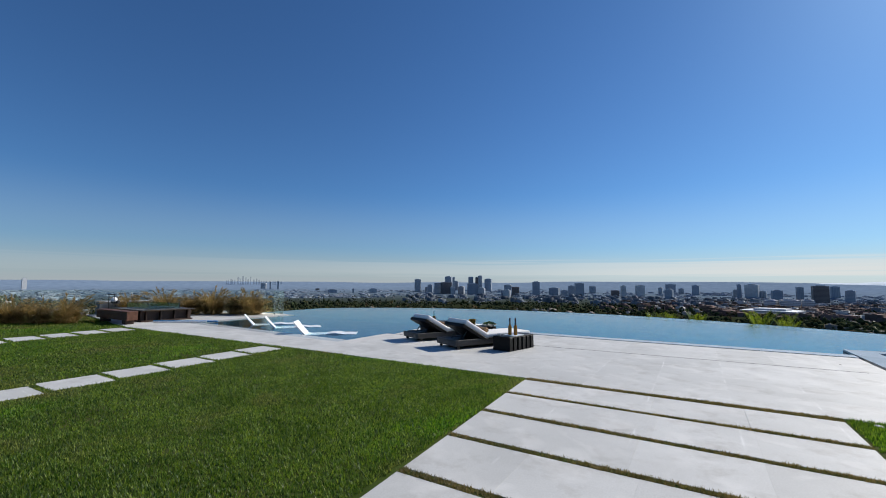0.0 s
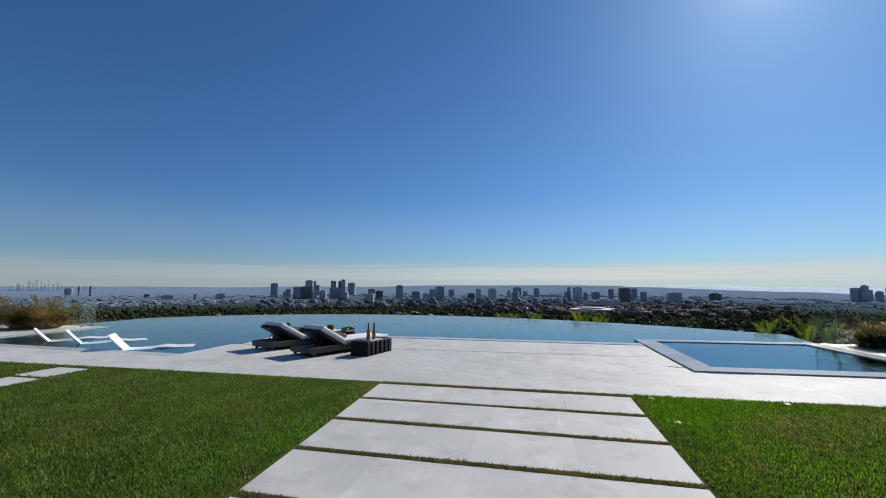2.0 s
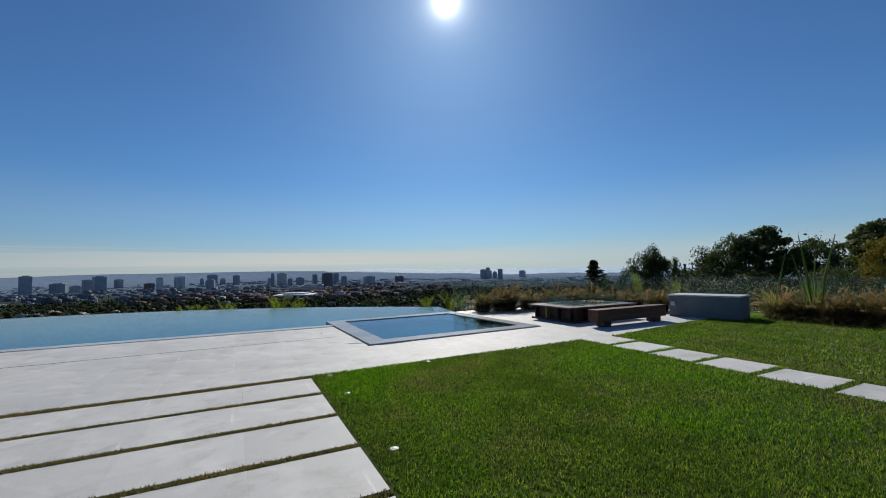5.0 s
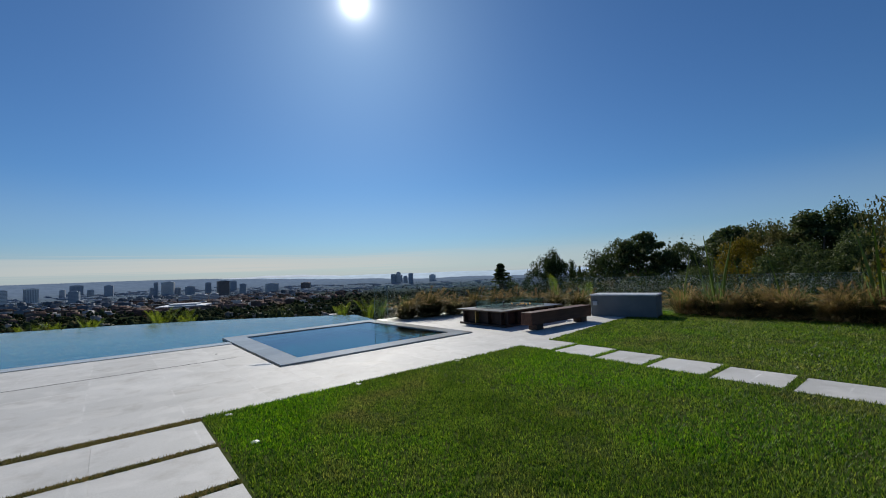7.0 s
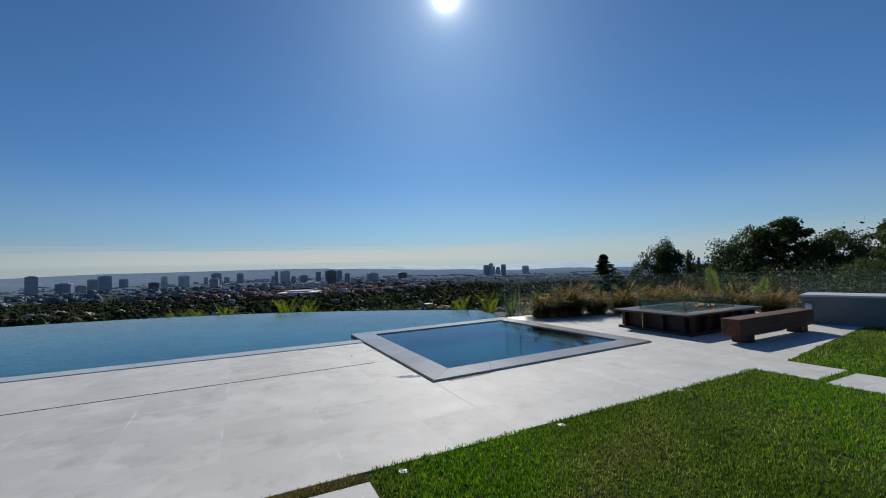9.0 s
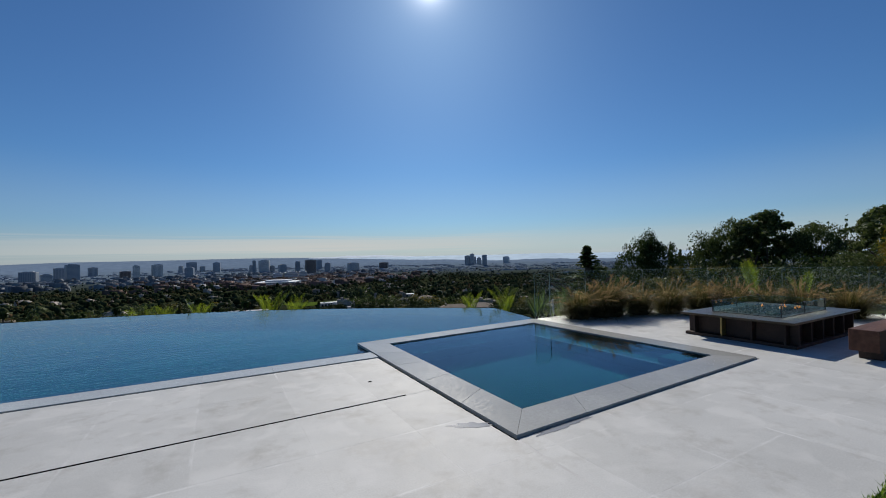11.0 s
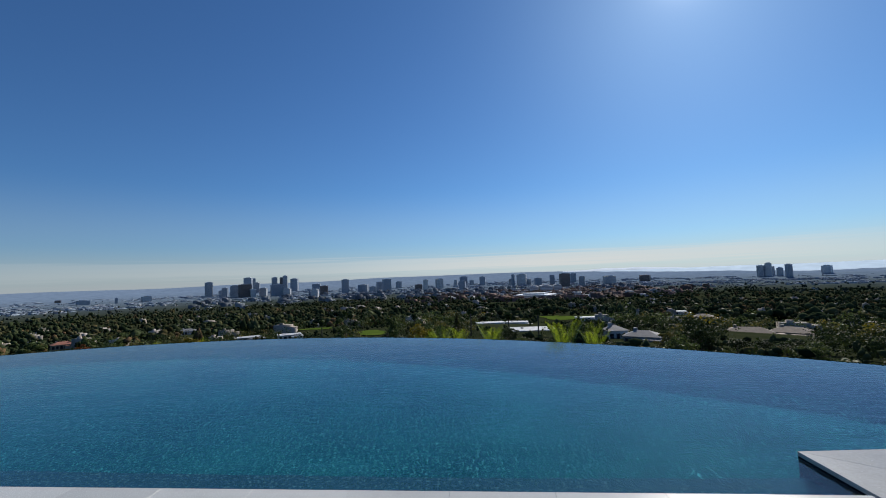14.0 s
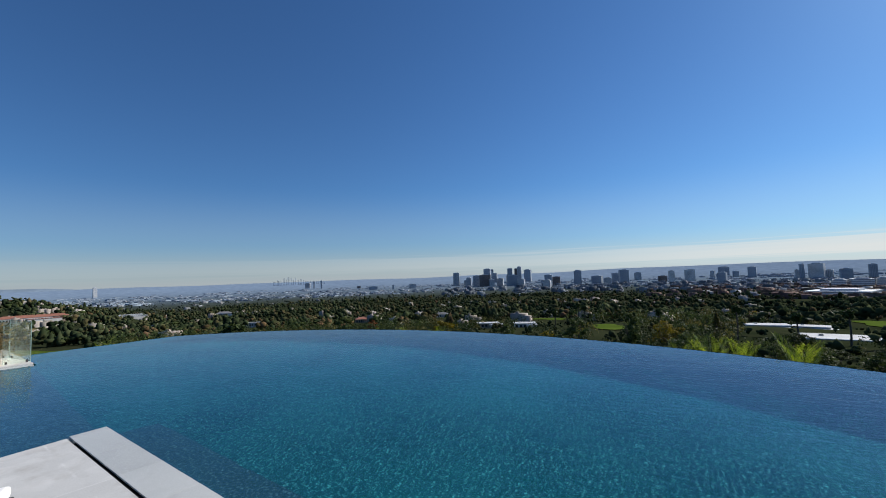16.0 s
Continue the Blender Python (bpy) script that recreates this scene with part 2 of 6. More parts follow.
# outer tones: distance haze painted as pale blue on the far plain
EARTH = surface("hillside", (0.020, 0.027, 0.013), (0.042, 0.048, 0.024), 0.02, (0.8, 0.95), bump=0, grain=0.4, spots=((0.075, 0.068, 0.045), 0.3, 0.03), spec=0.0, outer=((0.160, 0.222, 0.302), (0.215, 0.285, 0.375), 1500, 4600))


# ---- building helpers ----
def box(bm, x0, x1, y0, y1, z0, z1, bevel=0.0, seg=1):
    vs = [bm.verts.new((x, y, z)) for z in (z0, z1) for x, y in ((x0, y0), (x1, y0), (x1, y1), (x0, y1))]
    fs = [bm.faces.new([vs[i] for i in q]) for q in ((3, 2, 1, 0), (4, 5, 6, 7), (0, 1, 5, 4), (1, 2, 6, 5), (2, 3, 7, 6), (3, 0, 4, 7))]
    if bevel:
        bmesh.ops.bevel(bm, geom=list({e for f in fs for e in f.edges}), offset=bevel, segments=seg, affect="EDGES", profile=0.6)
    return bm


def prism(bm, pts, z0, z1, bevel=0.0):
    lo = [bm.verts.new((x, y, z0)) for x, y in pts]
    hi = [bm.verts.new((x, y, z1)) for x, y in pts]
    n = len(pts)
    top = bm.faces.new(hi)
    bm.faces.new(lo[::-1])
    for i in range(n):
        bm.faces.new((lo[i], lo[(i + 1) % n], hi[(i + 1) % n], hi[i]))
    if bevel:
        bmesh.ops.bevel(bm, geom=list(top.edges), offset=bevel, segments=1, affect="EDGES")
    return bm


def lathe(bm, profile, n=16, at=(0, 0, 0)):
    rings = []
    for r, z in profile:
        rings.append([bm.verts.new((at[0] + r * math.cos(2 * math.pi * i / n), at[1] + r * math.sin(2 * math.pi * i / n), at[2] + z)) for i in range(n)])
    for a, b in zip(rings, rings[1:]):
        for i in range(n):
            bm.faces.new((a[i], a[(i + 1) % n], b[(i + 1) % n], b[i]))
    bm.faces.new(rings[0][::-1])
    bm.faces.new(rings[-1])
    return bm


def tube(bm, pts, radii, n=7):
    pts = [Vector(p) for p in pts]
    rings = []
    for i, p in enumerate(pts):
        d = (pts[min(i + 1, len(pts) - 1)] - pts[max(i - 1, 0)]).normalized()
        u = d.orthogonal().normalized()
        w = d.cross(u)
        r = radii[i] if hasattr(radii, "__len__") else radii
        rings.append([bm.verts.new(p + (u * math.cos(2 * math.pi * k / n) + w * math.sin(2 * math.pi * k / n)) * r) for k in range(n)])
    for a, b in zip(rings, rings[1:]):
        for k in range(n):
            bm.faces.new((a[k], a[(k + 1) % n], b[(k + 1) % n], b[k]))
    bm.faces.new(rings[0][::-1])
    bm.faces.new(rings[-1])
    return bm


def mesh_of(name, bm, material, smooth=False):
    me = bpy.data.meshes.new(name)
    bmesh.ops.recalc_face_normals(bm, faces=bm.faces[:])
    bm.to_mesh(me)
    bm.free()
    me.materials.append(material)
    if smooth:
        me.shade_smooth()
        me.set_sharp_from_angle(angle=radians(40))
    return me


def part(name, bm, material, parent=None, label="", smooth=False):
    ob = new(name, bm if isinstance(bm, bpy.types.Mesh) else mesh_of(name, bm, material, smooth))
    ob.parent = parent
    return tagged(ob, label)


def thing(name, label, category, group="", m=None):
    ob = new(name)
    ob.empty_display_size = 0.2
    if m is not None:
        ob.matrix_basis = m
    return tagged(ob, label, category, group)


def setting(name, bm, material, label, category, smooth=False):
    return tagged(part(name, bm, material, None, label, smooth), "", category, "", "structure")


def cloud_mesh(name, verts, faces, material, smooth=False):
    """A mesh from numpy arrays of corners and equal-sided faces."""
    me = bpy.data.meshes.new(name)
    n, k = faces.shape
    me.vertices.add(len(verts))
    me.vertices.foreach_set("co", np.ascontiguousarray(verts, dtype=np.float32).ravel())
    me.loops.add(n * k)
    me.loops.foreach_set("vertex_index", np.ascontiguousarray(faces, dtype=np.int32).ravel())
    me.polygons.add(n)
    me.polygons.foreach_set("loop_start", np.arange(0, n * k, k, dtype=np.int32))
    me.update(calc_edges=True)
    me.materials.append(material)
    if smooth:
        me.shade_smooth()
    return me


# ---- plan ----
WATER_Z = -0.02
ARC_C, ARC_R = (-3.03, -1.84), 16.6


RIM_FIT = np.polyfit((-46, -40, -34, -26, -15, -5, 5, 15, 25, 35, 45, 50), (16.95, 17.25, 17.35, 17.25, 17.1, 16.92, 16.72, 16.5, 16.38, 16.45, 16.6, 16.7), 5)


def arc(grow, a0, a1, n):
    out = []
    for i in range(n + 1):
        a = a0 + (a1 - a0) * i / n
        r = float(np.polyval(RIM_FIT, math.degrees(a))) + grow
        out.append((ARC_C[0] + r * math.sin(a), ARC_C[1] + r * math.cos(a)))
    return out


A_LEFT, A_RIGHT = radians(-45.8), math.atan2(12.45, 10.5)
rim = arc(0.0, A_LEFT, A_RIGHT, 64)
POOL = [(-4.5, 1.5), (-5.17, 5.5), (4.86, 5.5), (4.86, 6.24), (9.16, 6.5), (9.3, 6.7)] + rim[::-1] + [(-14.85, 6.0), (-12.4, 5.95), (-12.05, 1.85)]


STEEL_EDGE = surface("dark_edge_stone", (0.030, 0.028, 0.030), (0.055, 0.050, 0.052), 3.0, (0.12, 0.3), bump=0.05)


# ---- large structure ----
def sheet(bm, pts, z):
    bm.faces.new([bm.verts.new((x, y, z)) for x, y in pts])
    return bm


POOL_DEPTH = 1.5


def build_pool():
    pool = setting("pool_shell", bmesh.new(), PLASTER, "deep blue-green plastered infinity pool basin with a curved outer edge", "pool")
    bm = bmesh.new()
    n = len(POOL)
    top = [bm.verts.new((x, y, WATER_Z + 0.004)) for x, y in POOL]
    low = [bm.verts.new((x, y, -POOL_DEPTH)) for x, y in POOL]
    for i in range(n):
        bm.faces.new((top[i], top[(i + 1) % n], low[(i + 1) % n], low[i]))
    bm.faces.new(low)
    part("basin", bm, PLASTER, pool)
    # shallow tanning shelf west of the lounging deck, and a bench step along the deck
    bm = bmesh.new()
    prism(bm, [(-12.03, 1.87), (-4.53, 1.53), (-5.15, 5.45), (-12.37, 5.9)], -POOL_DEPTH, -0.28)
    part("shelf", bm, SHELF, pool)
    bm = bmesh.new()
    box(bm, -5.1, 4.8, 5.52, 6.05, -POOL_DEPTH, -0.30)
    part("step", bm, SHELF, pool)
    # outer weir wall below the rim
    bm = bmesh.new()
    outer = arc(0.02, A_LEFT, A_RIGHT, 64)
    far = arc(0.3, A_LEFT, A_RIGHT, 64)
    for i in range(64):
        a, b, c, d = outer[i], outer[i + 1], far[i + 1], far[i]
        prism(bm, [a, b, c, d], -7.0, WATER_Z - 0.09)
    part("weir", bm, STEEL_EDGE, pool, "dark stone weir wall")
    w = bmesh.new()
    sheet(w, POOL, WATER_Z)
    water = setting("water", w, WATER, "clear blue pool water with fine wind ripples", "water")
    water.visible_shadow = False


build_pool()


def build_ground():
    # one sheet from the terrace out, far rim raised to the camera's horizon
    rs = np.concatenate([np.linspace(0, 100, 14), np.geomspace(115, 4960, 60)])
    az = np.linspace(-math.pi, math.pi, 181)[:-1]
    V = []
    for r in rs:
        for a in az:
            V.append((r * math.sin(a), r * math.cos(a), ground_z(r, a)))
    n, k = len(rs), len(az)
    F = [(i * k + j, i * k + (j + 1) % k, (i + 1) * k + (j + 1) % k, (i + 1) * k + j) for i in range(n - 1) for j in range(k)]
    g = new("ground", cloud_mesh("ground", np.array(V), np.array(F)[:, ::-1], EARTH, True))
    tagged(g, "dry green hillside falling to a wide city plain coloured pale blue as haze", "ground", "", "structure")


PROFILE = ((0, 24, 45, 80, 150, 300, 600, 1000, 2000, 3000, 3600, 4300, 4960), (-6.5, -7.5, -12, -17, -25, -39, -59, -73, -93, -96, -92, -70, 8))


def ground_z(r, a):
    z = float(np.interp(r, *PROFILE))
    roll = noise.noise(Vector((r * math.sin(a), r * math.cos(a), 0)) / 220.0) * min(r / 300.0, 1.0) * 7.0
    far = max(0.0, (r - 3600) / 1360.0)
    hills = far ** 2 * (28 * math.exp(-((math.degrees(a) + 2) / 22) ** 2) + 10 * noise.noise(Vector((math.degrees(a) / 9.0, 3, 0))))
    # the wooded ridge to the west stands higher, near the house
    d = math.degrees(a)
    ridge = max(0.0, min(1.0, (d - 46) / 22)) * max(0.0, min(1.0, (r - 18) / 20)) * max(0.0, 1 - r / 500)
    east = max(0.0, min(1.0, (-d - 72) / 12)) * max(0.0, min(1.0, (r - 500) / 700)) * max(0.0, 1 - (r - 1500) / 2500 if r > 1500 else 1.0)
    return z + roll * (1 - far) + hills + ridge * 9.0 + east * 62.0


build_ground()

# deck: bedding under the tiles, tiles last in the file
SLOT_Y = 5.14


def build_terrace():
    bm = bmesh.new()
    prism(bm, [(-11.3, -0.15), (3.5, 0.03), (4.83, 0.11), (9.45, 0.24), (12.76, 0.69), (16.4, 1.2), (16.2, 4.5), (9.3, 6.65), (9.2, 6.4), (9.16, 2.08), (4.86, 1.87), (4.86, 5.10), (-5.1, 5.10), (-4.45, 1.1), (-12.4, 1.45), (-12.8, 5.9), (-17, 5.9), (-19, 1.0), (-12.6, -0.2)], -6.4, -0.03)
    setting("terrace_bed", bm, SOIL, "hidden bedding beneath the pale stone terrace", "terrace bed")


build_terrace()


def build_lawn():
    bm = bmesh.new()
    prism(bm, [(-40, -30), (40, -30), (40, -6), (18, -3), (16.6, 1.15), (12.76, 0.67), (9.45, 0.22), (4.83, 0.09), (3.5, 0.02), (-11.3, -0.17), (-12.6, -0.22), (-19, 0.9), (-24, -4), (-40, -6)], -6.4, -0.005)
    setting("lawn_ground", bm, SOIL, "dark lawn soil with dry thatch between the grass", "lawn")


build_lawn()


# ---- more materials ----
GROUT = surface("pale_grout", (0.50, 0.49, 0.47), (0.62, 0.61, 0.59), 2.0, (0.7, 0.9), bump=0.1, grain=120)
SPA_TILE = surface("spa_plaster", (0.002, 0.036, 0.046), (0.006, 0.056, 0.066), 0.5, (0.5, 0.7), bump=0.1, grain=22, spec=0.0, spots=((0.03, 0.17, 0.20), 0.6, 30))
TRIM_TILE = surface("pale_step_trim", (0.025, 0.075, 0.10), (0.04, 0.10, 0.13), 6.0, (0.4, 0.6), bump=0, spec=0.0)
WETRIM = surface("wet_rim_stone", (0.33, 0.325, 0.30), (0.41, 0.405, 0.375), 1.2, (0.14, 0.28), bump=0, grain=30, spots=((0.30, 0.295, 0.285), 0.5, 2.0), per=0.12, spec=0.12, joined=True)
CHARCOAL = surface("charcoal_slats", (0.007, 0.006, 0.006), (0.015, 0.013, 0.012), 3.0, (0.4, 0.6), bump=0.15, grain=70, stretch=(1, 6, 6), spec=0.15)
GREYWOOD = surface("grey_frame", (0.030, 0.028, 0.026), (0.055, 0.052, 0.049), 3.0, (0.45, 0.65), bump=0.12, grain=60, stretch=(6, 1, 6))
CUSHION = surface("white_canvas", (0.72, 0.71, 0.69), (0.82, 0.81, 0.79), 4.0, (0.8, 0.95), bump=0.2, grain=160)
TANCLOTH = surface("tan_bolster", (0.30, 0.17, 0.08), (0.42, 0.25, 0.12), 5.0, (0.7, 0.9), bump=0.2, grain=120)
AMBER = glassy("amber_glass", (0.75, 0.32, 0.03), 1.48, 0.03)
AMBERLIQ = surface("amber_bottle", (0.26, 0.11, 0.010), (0.36, 0.16, 0.016), 8.0, (0.05, 0.12), bump=0)
BLACKCAP = surface("black_cap", (0.012, 0.011, 0.011), (0.022, 0.02, 0.02), 8.0, (0.3, 0.5), bump=0)
GOLD = surface("brass_cup", (0.42, 0.26, 0.06), (0.55, 0.36, 0.10), 6.0, (0.2, 0.35), metal=0.7, bump=0.05)
CERAMIC = surface("white_ceramic", (0.70, 0.70, 0.68), (0.80, 0.80, 0.78), 6.0, (0.15, 0.3), bump=0)
GREENS = surface("salad_leaves", (0.03, 0.07, 0.015), (0.08, 0.15, 0.03), 20.0, (0.4, 0.6), bump=0.3, grain=50, island=0.3)
WHITEGEL = surface("white_resin", (0.78, 0.79, 0.80), (0.86, 0.87, 0.88), 2.0, (0.3, 0.45), bump=0.03, grain=50)
BENCHWOOD = surface("stained_bench", (0.085, 0.038, 0.024), (0.160, 0.076, 0.048), 1.6, (0.5, 0.7), bump=0.12, grain=40, stretch=(1, 7, 7), spec=0.2)
BRONZE = surface("bronze_top", (0.085, 0.058, 0.036), (0.15, 0.105, 0.066), 2.4, (0.25, 0.4), metal=0.6, bump=0.05)
BRASS = surface("brass_fin", (0.40, 0.28, 0.10), (0.52, 0.37, 0.15), 3.0, (0.3, 0.45), metal=0.75, bump=0.05)
STUCCO = surface("grey_stucco", (0.135, 0.143, 0.148), (0.185, 0.193, 0.198), 1.5, (0.8, 0.95), bump=0.25, grain=110)
CAPSTONE = surface("pale_cap", (0.42, 0.44, 0.46), (0.52, 0.54, 0.56), 2.0, (0.4, 0.6), bump=0.08)
EMBER = surface("fire_glass", (0.03, 0.045, 0.05), (0.10, 0.14, 0.15), 25.0, (0.08, 0.2), bump=0.2, grain=80, island=0.5)
STRAW = surface("grass_plume", (0.130, 0.096, 0.048), (0.235, 0.178, 0.092), 3.0, (0.6, 0.8), bump=0, grain=30, island=0.35, thin=0.5, spec=0.1)
FOUNTAIN = surface("fountain_grass", (0.030, 0.033, 0.011), (0.125, 0.102, 0.042), 2.5, (0.5, 0.7), bump=0, grain=20, island=0.5, thin=0.42, spec=0.1)
GOLDGRASS = surface("dry_fountain_grass", (0.15, 0.11, 0.045), (0.36, 0.27, 0.12), 2.5, (0.5, 0.7), bump=0, grain=20, island=0.4, thin=0.45, spec=0.1)
FROND = surface("palm_frond", (0.105, 0.145, 0.018), (0.19, 0.235, 0.038), 2.0, (0.35, 0.55), bump=0, grain=20, island=0.3, thin=0.45)
STRAP = surface("strap_leaf", (0.055, 0.090, 0.025), (0.11, 0.15, 0.05), 2.0, (0.4, 0.6), bump=0, grain=20, island=0.3, thin=0.45)
BARK = surface("bark", (0.055, 0.042, 0.032), (0.12, 0.095, 0.07), 3.0, (0.8, 0.95), bump=0.4, grain=30)
BLUEPLASTIC = surface("blue_plastic", (0.03, 0.22, 0.50), (0.05, 0.30, 0.62), 3.0, (0.35, 0.5), bump=0)
FLAME = bpy.data.materials.new("gas_flame")
FLAME.use_nodes = True
FLAME.node_tree.nodes["Principled BSDF"].inputs["Base Color"].default_value = (0.9, 0.35, 0.08, 1)
FLAME.node_tree.nodes["Principled BSDF"].inputs["Emission Color"].default_value = (1.0, 0.32, 0.06, 1)
FLAME.node_tree.nodes["Principled BSDF"].inputs["Emission Strength"].default_value = 0.6


GLASS_EDGE = surface("polished_glass_edge", (0.20, 0.29, 0.26), (0.27, 0.36, 0.33), 4.0, (0.15, 0.3), bump=0)


# ---- spa ----
SPA_OUT = [(4.86, 1.87), (9.16, 2.08), (9.07, 6.52), (4.86, 6.24)]
SPA_IN = [(5.27, 2.30), (8.79, 2.46), (8.70, 6.06), (5.31, 5.88)]


def build_spa():
    spa = thing("spa", "square flush stone-rimmed spa of dark blue water beside the pool", "spa")
    bm = bmesh.new()
    n = 4
    lo, hi = [(x, y) for x, y in SPA_IN], [(x, y) for x, y in SPA_OUT]
    top = [bm.verts.new((x, y, 0.0)) for x, y in lo]
    low = [bm.verts.new((x, y, -0.95)) for x, y in lo]
    for i in range(n):
        bm.faces.new((top[i], top[(i + 1) % n], low[(i + 1) % n], low[i]))
    bm.faces.new(low)
    part("basin", bm, SPA_TILE, spa)
    bm = bmesh.new()
    prism(bm, [(8.20, 2.46), (8.78, 2.48), (8.69, 6.04), (8.12, 6.02)], -0.95, -0.42)
    prism(bm, [(5.30, 5.35), (8.12, 5.50), (8.12, 6.02), (5.32, 5.86)], -0.95, -0.42)
    bench = part("bench", bm, SPA_TILE, spa)
    bm = bmesh.new()
    prism(bm, [(8.20, 2.80), (8.26, 2.80), (8.18, 5.49), (8.12, 5.49)], -0.419, -0.412)
    prism(bm, [(5.31, 5.35), (8.12, 5.50), (8.12, 5.56), (5.31, 5.41)], -0.419, -0.412)
    part("trim", bm, TRIM_TILE, bench, "pale tile line along the bench edge")
    bm = bmesh.new()
    box(bm, 8.30, 8.72, 2.62, 2.95, -0.42, -0.12, 0.01)
    part("step_block", bm, SPA_TILE, spa)
    bm = bmesh.new()
    prism(bm, [(5.27, 2.31), (8.2, 2.45), (8.18, 2.75), (5.28, 2.62)], -0.95, -0.66)
    part("step", bm, SPA_TILE, spa)
    # rim of stone pieces and a dark edge below them
    for k in range(4):
        a, b, c, d = SPA_OUT[k], SPA_OUT[(k + 1) % 4], SPA_IN[(k + 1) % 4], SPA_IN[k]
        m = 5
        for i in range(m):
            f0, f1 = i / m, (i + 1) / m
            lerp = lambda p, q, f: (p[0] + (q[0] - p[0]) * f, p[1] + (q[1] - p[1]) * f)
            g = 0.0003
            bm = bmesh.new()
            prism(bm, [lerp(a, b, f0 + g), lerp(a, b, f1 - g), lerp(d, c, f1 - g), lerp(d, c, f0 + g)], -0.012, 0.026, 0.0015)
            part("rim_stone", bm, WETRIM, spa)
        bm = bmesh.new()
        inn = [(p[0] + (q[0] - p[0]) * 0.03, p[1] + (q[1] - p[1]) * 0.03) for p, q in ((a, d), (b, c))]
        prism(bm, [a, b, inn[1], inn[0]], -1.2, -0.012)
        part("edge", bm, STEEL_EDGE, spa)
    w = bmesh.new()
    sheet(w, SPA_IN, 0.008)
    ws = part("spa_water", w, STILL, spa, "still dark blue water")
    ws.visible_shadow = False


build_spa()


# ---- furniture ----
def build_lounger(m):
    t = thing("sun_lounger", "low charcoal sun lounger with white mattress and raised back", "sun lounger", "sun loungers on the terrace", m)
    W = 0.36
    bm = bmesh.new()
    box(bm, -W, W, 0.0, 0.05, 0.07, 0.19, 0.006)
    box(bm, -W, W, 2.10, 2.15, 0.07, 0.19, 0.006)
    for s in (-1, 1):
        box(bm, min(s * W, s * (W - 0.045)), max(s * W, s * (W - 0.045)), 0.0505, 2.0995, 0.07, 0.19, 0.006)
    part("frame", bm, GREYWOOD, t, "weathered grey low rail frame")
    bm = bmesh.new()
    box(bm, -W + 0.05, W - 0.05, 0.06, 2.09, 0.155, 0.172)
    part("deck_board", bm, CHARCOAL, t)
    me = None
    for i in range(20):
        bm = bmesh.new()
        y = 0.88 + i * 0.06
        box(bm, -W - 0.004, W + 0.004, y, y + 0.038, 0.1725, 0.196, 0.003)
        part("slat", bm, CHARCOAL, t)
    # mattress: flat length and raised back, with soft edges
    bm = bmesh.new()
    box(bm, -W + 0.01, W - 0.01, 0.83, 2.14, 0.1965, 0.285, 0.034, 3)
    part("mattress", bm, CUSHION, t, "white canvas seat mattress", True)
    bm = bmesh.new()
    box(bm, -W + 0.01, W - 0.01, 0.0, 0.74, 0.03, 0.145, 0.042, 3)
    bk = part("back_cushion", bm, CUSHION, t, "white canvas back cushion", True)
    tilt = pose(0, 0.84, 0.15, 0, 0, 0) @ pose(0, 0, 0, -29) @ pose(0, -0.70, 0)
    bk.matrix_basis = tilt
    bm = bmesh.new()
    box(bm, -W, W, -0.03, 0.66, -0.045, 0.028, 0.006)
    b2 = part("backrest", bm, CHARCOAL, t, "dark panel under the raised back")
    b2.matrix_basis = tilt
    for s in (-1, 1):
        bm = bmesh.new()
        tube(bm, [(s * 0.2, 0.28, 0.17), (s * 0.2, 0.40, 0.34)], 0.012, 6)
        part("strut", bm, BLACKCAP, t)
        bm = bmesh.new()
        lathe(bm, [(0.034, -0.014), (0.036, 0.0), (0.034, 0.014)], 14)
        wh = part("wheel", bm, BLACKCAP, t, "", True)
        wh.matrix_basis = pose(s * (W - 0.03), 0.1, 0.036, 0, 90, 0)
        bm = bmesh.new()
        box(bm, s * (W - 0.06) - 0.02, s * (W - 0.06) + 0.02, 2.01, 2.05, 0.0, 0.07)
        part("leg", bm, CHARCOAL, t)
    bm = bmesh.new()
    tube(bm, [(-0.24, 0.94, 0.338), (-0.2, 0.94, 0.34), (0.2, 0.94, 0.34), (0.24, 0.94, 0.338)], [0.035, 0.058, 0.058, 0.035], 14)
    tagged(part("bolster", bm, TANCLOTH, t, "tan rolled bolster cushion", True))
    return t


build_lounger(pose(-2.36, 1.78, 0, 0, 0, -25.5))
build_lounger(pose(-3.68, 2.32, 0, 0, 0, -24.5))


def build_slat_table(m, L=0.96, W=0.42, H=0.29):
    t = thing("side_table", "low charcoal side table of folded slats", "side table", "charcoal side tables", m)
    k = 6
    for i in range(k):
        y0 = i * L / k
        bm = bmesh.new()
        box(bm, 0.0, W, y0 + 0.003, y0 + L / k - 0.052, 0.0, H - 0.025, 0.004)
        part("slab_leg", bm, CHARCOAL, t)
    bm = bmesh.new()
    box(bm, 0.06, W - 0.06, 0.01, L - 0.06, 0.0, H - 0.03)
    part("core", bm, CHARCOAL, t)
    bm = bmesh.new()
    box(bm, 0.0, W, 0.0, L - 0.05, H - 0.0245, H, 0.005)
    part("tabletop", bm, CHARCOAL, t)
    return t


build_slat_table(pose(-1.42, 2.12, 0, 0, 0, -12))
build_slat_table(pose(-2.86, 3.10, 0, 0, 0, -25), 0.95, 0.46, 0.31)
build_slat_table(pose(-4.22, 3.50, 0, 0, 0, -25), 0.85, 0.40, 0.33)


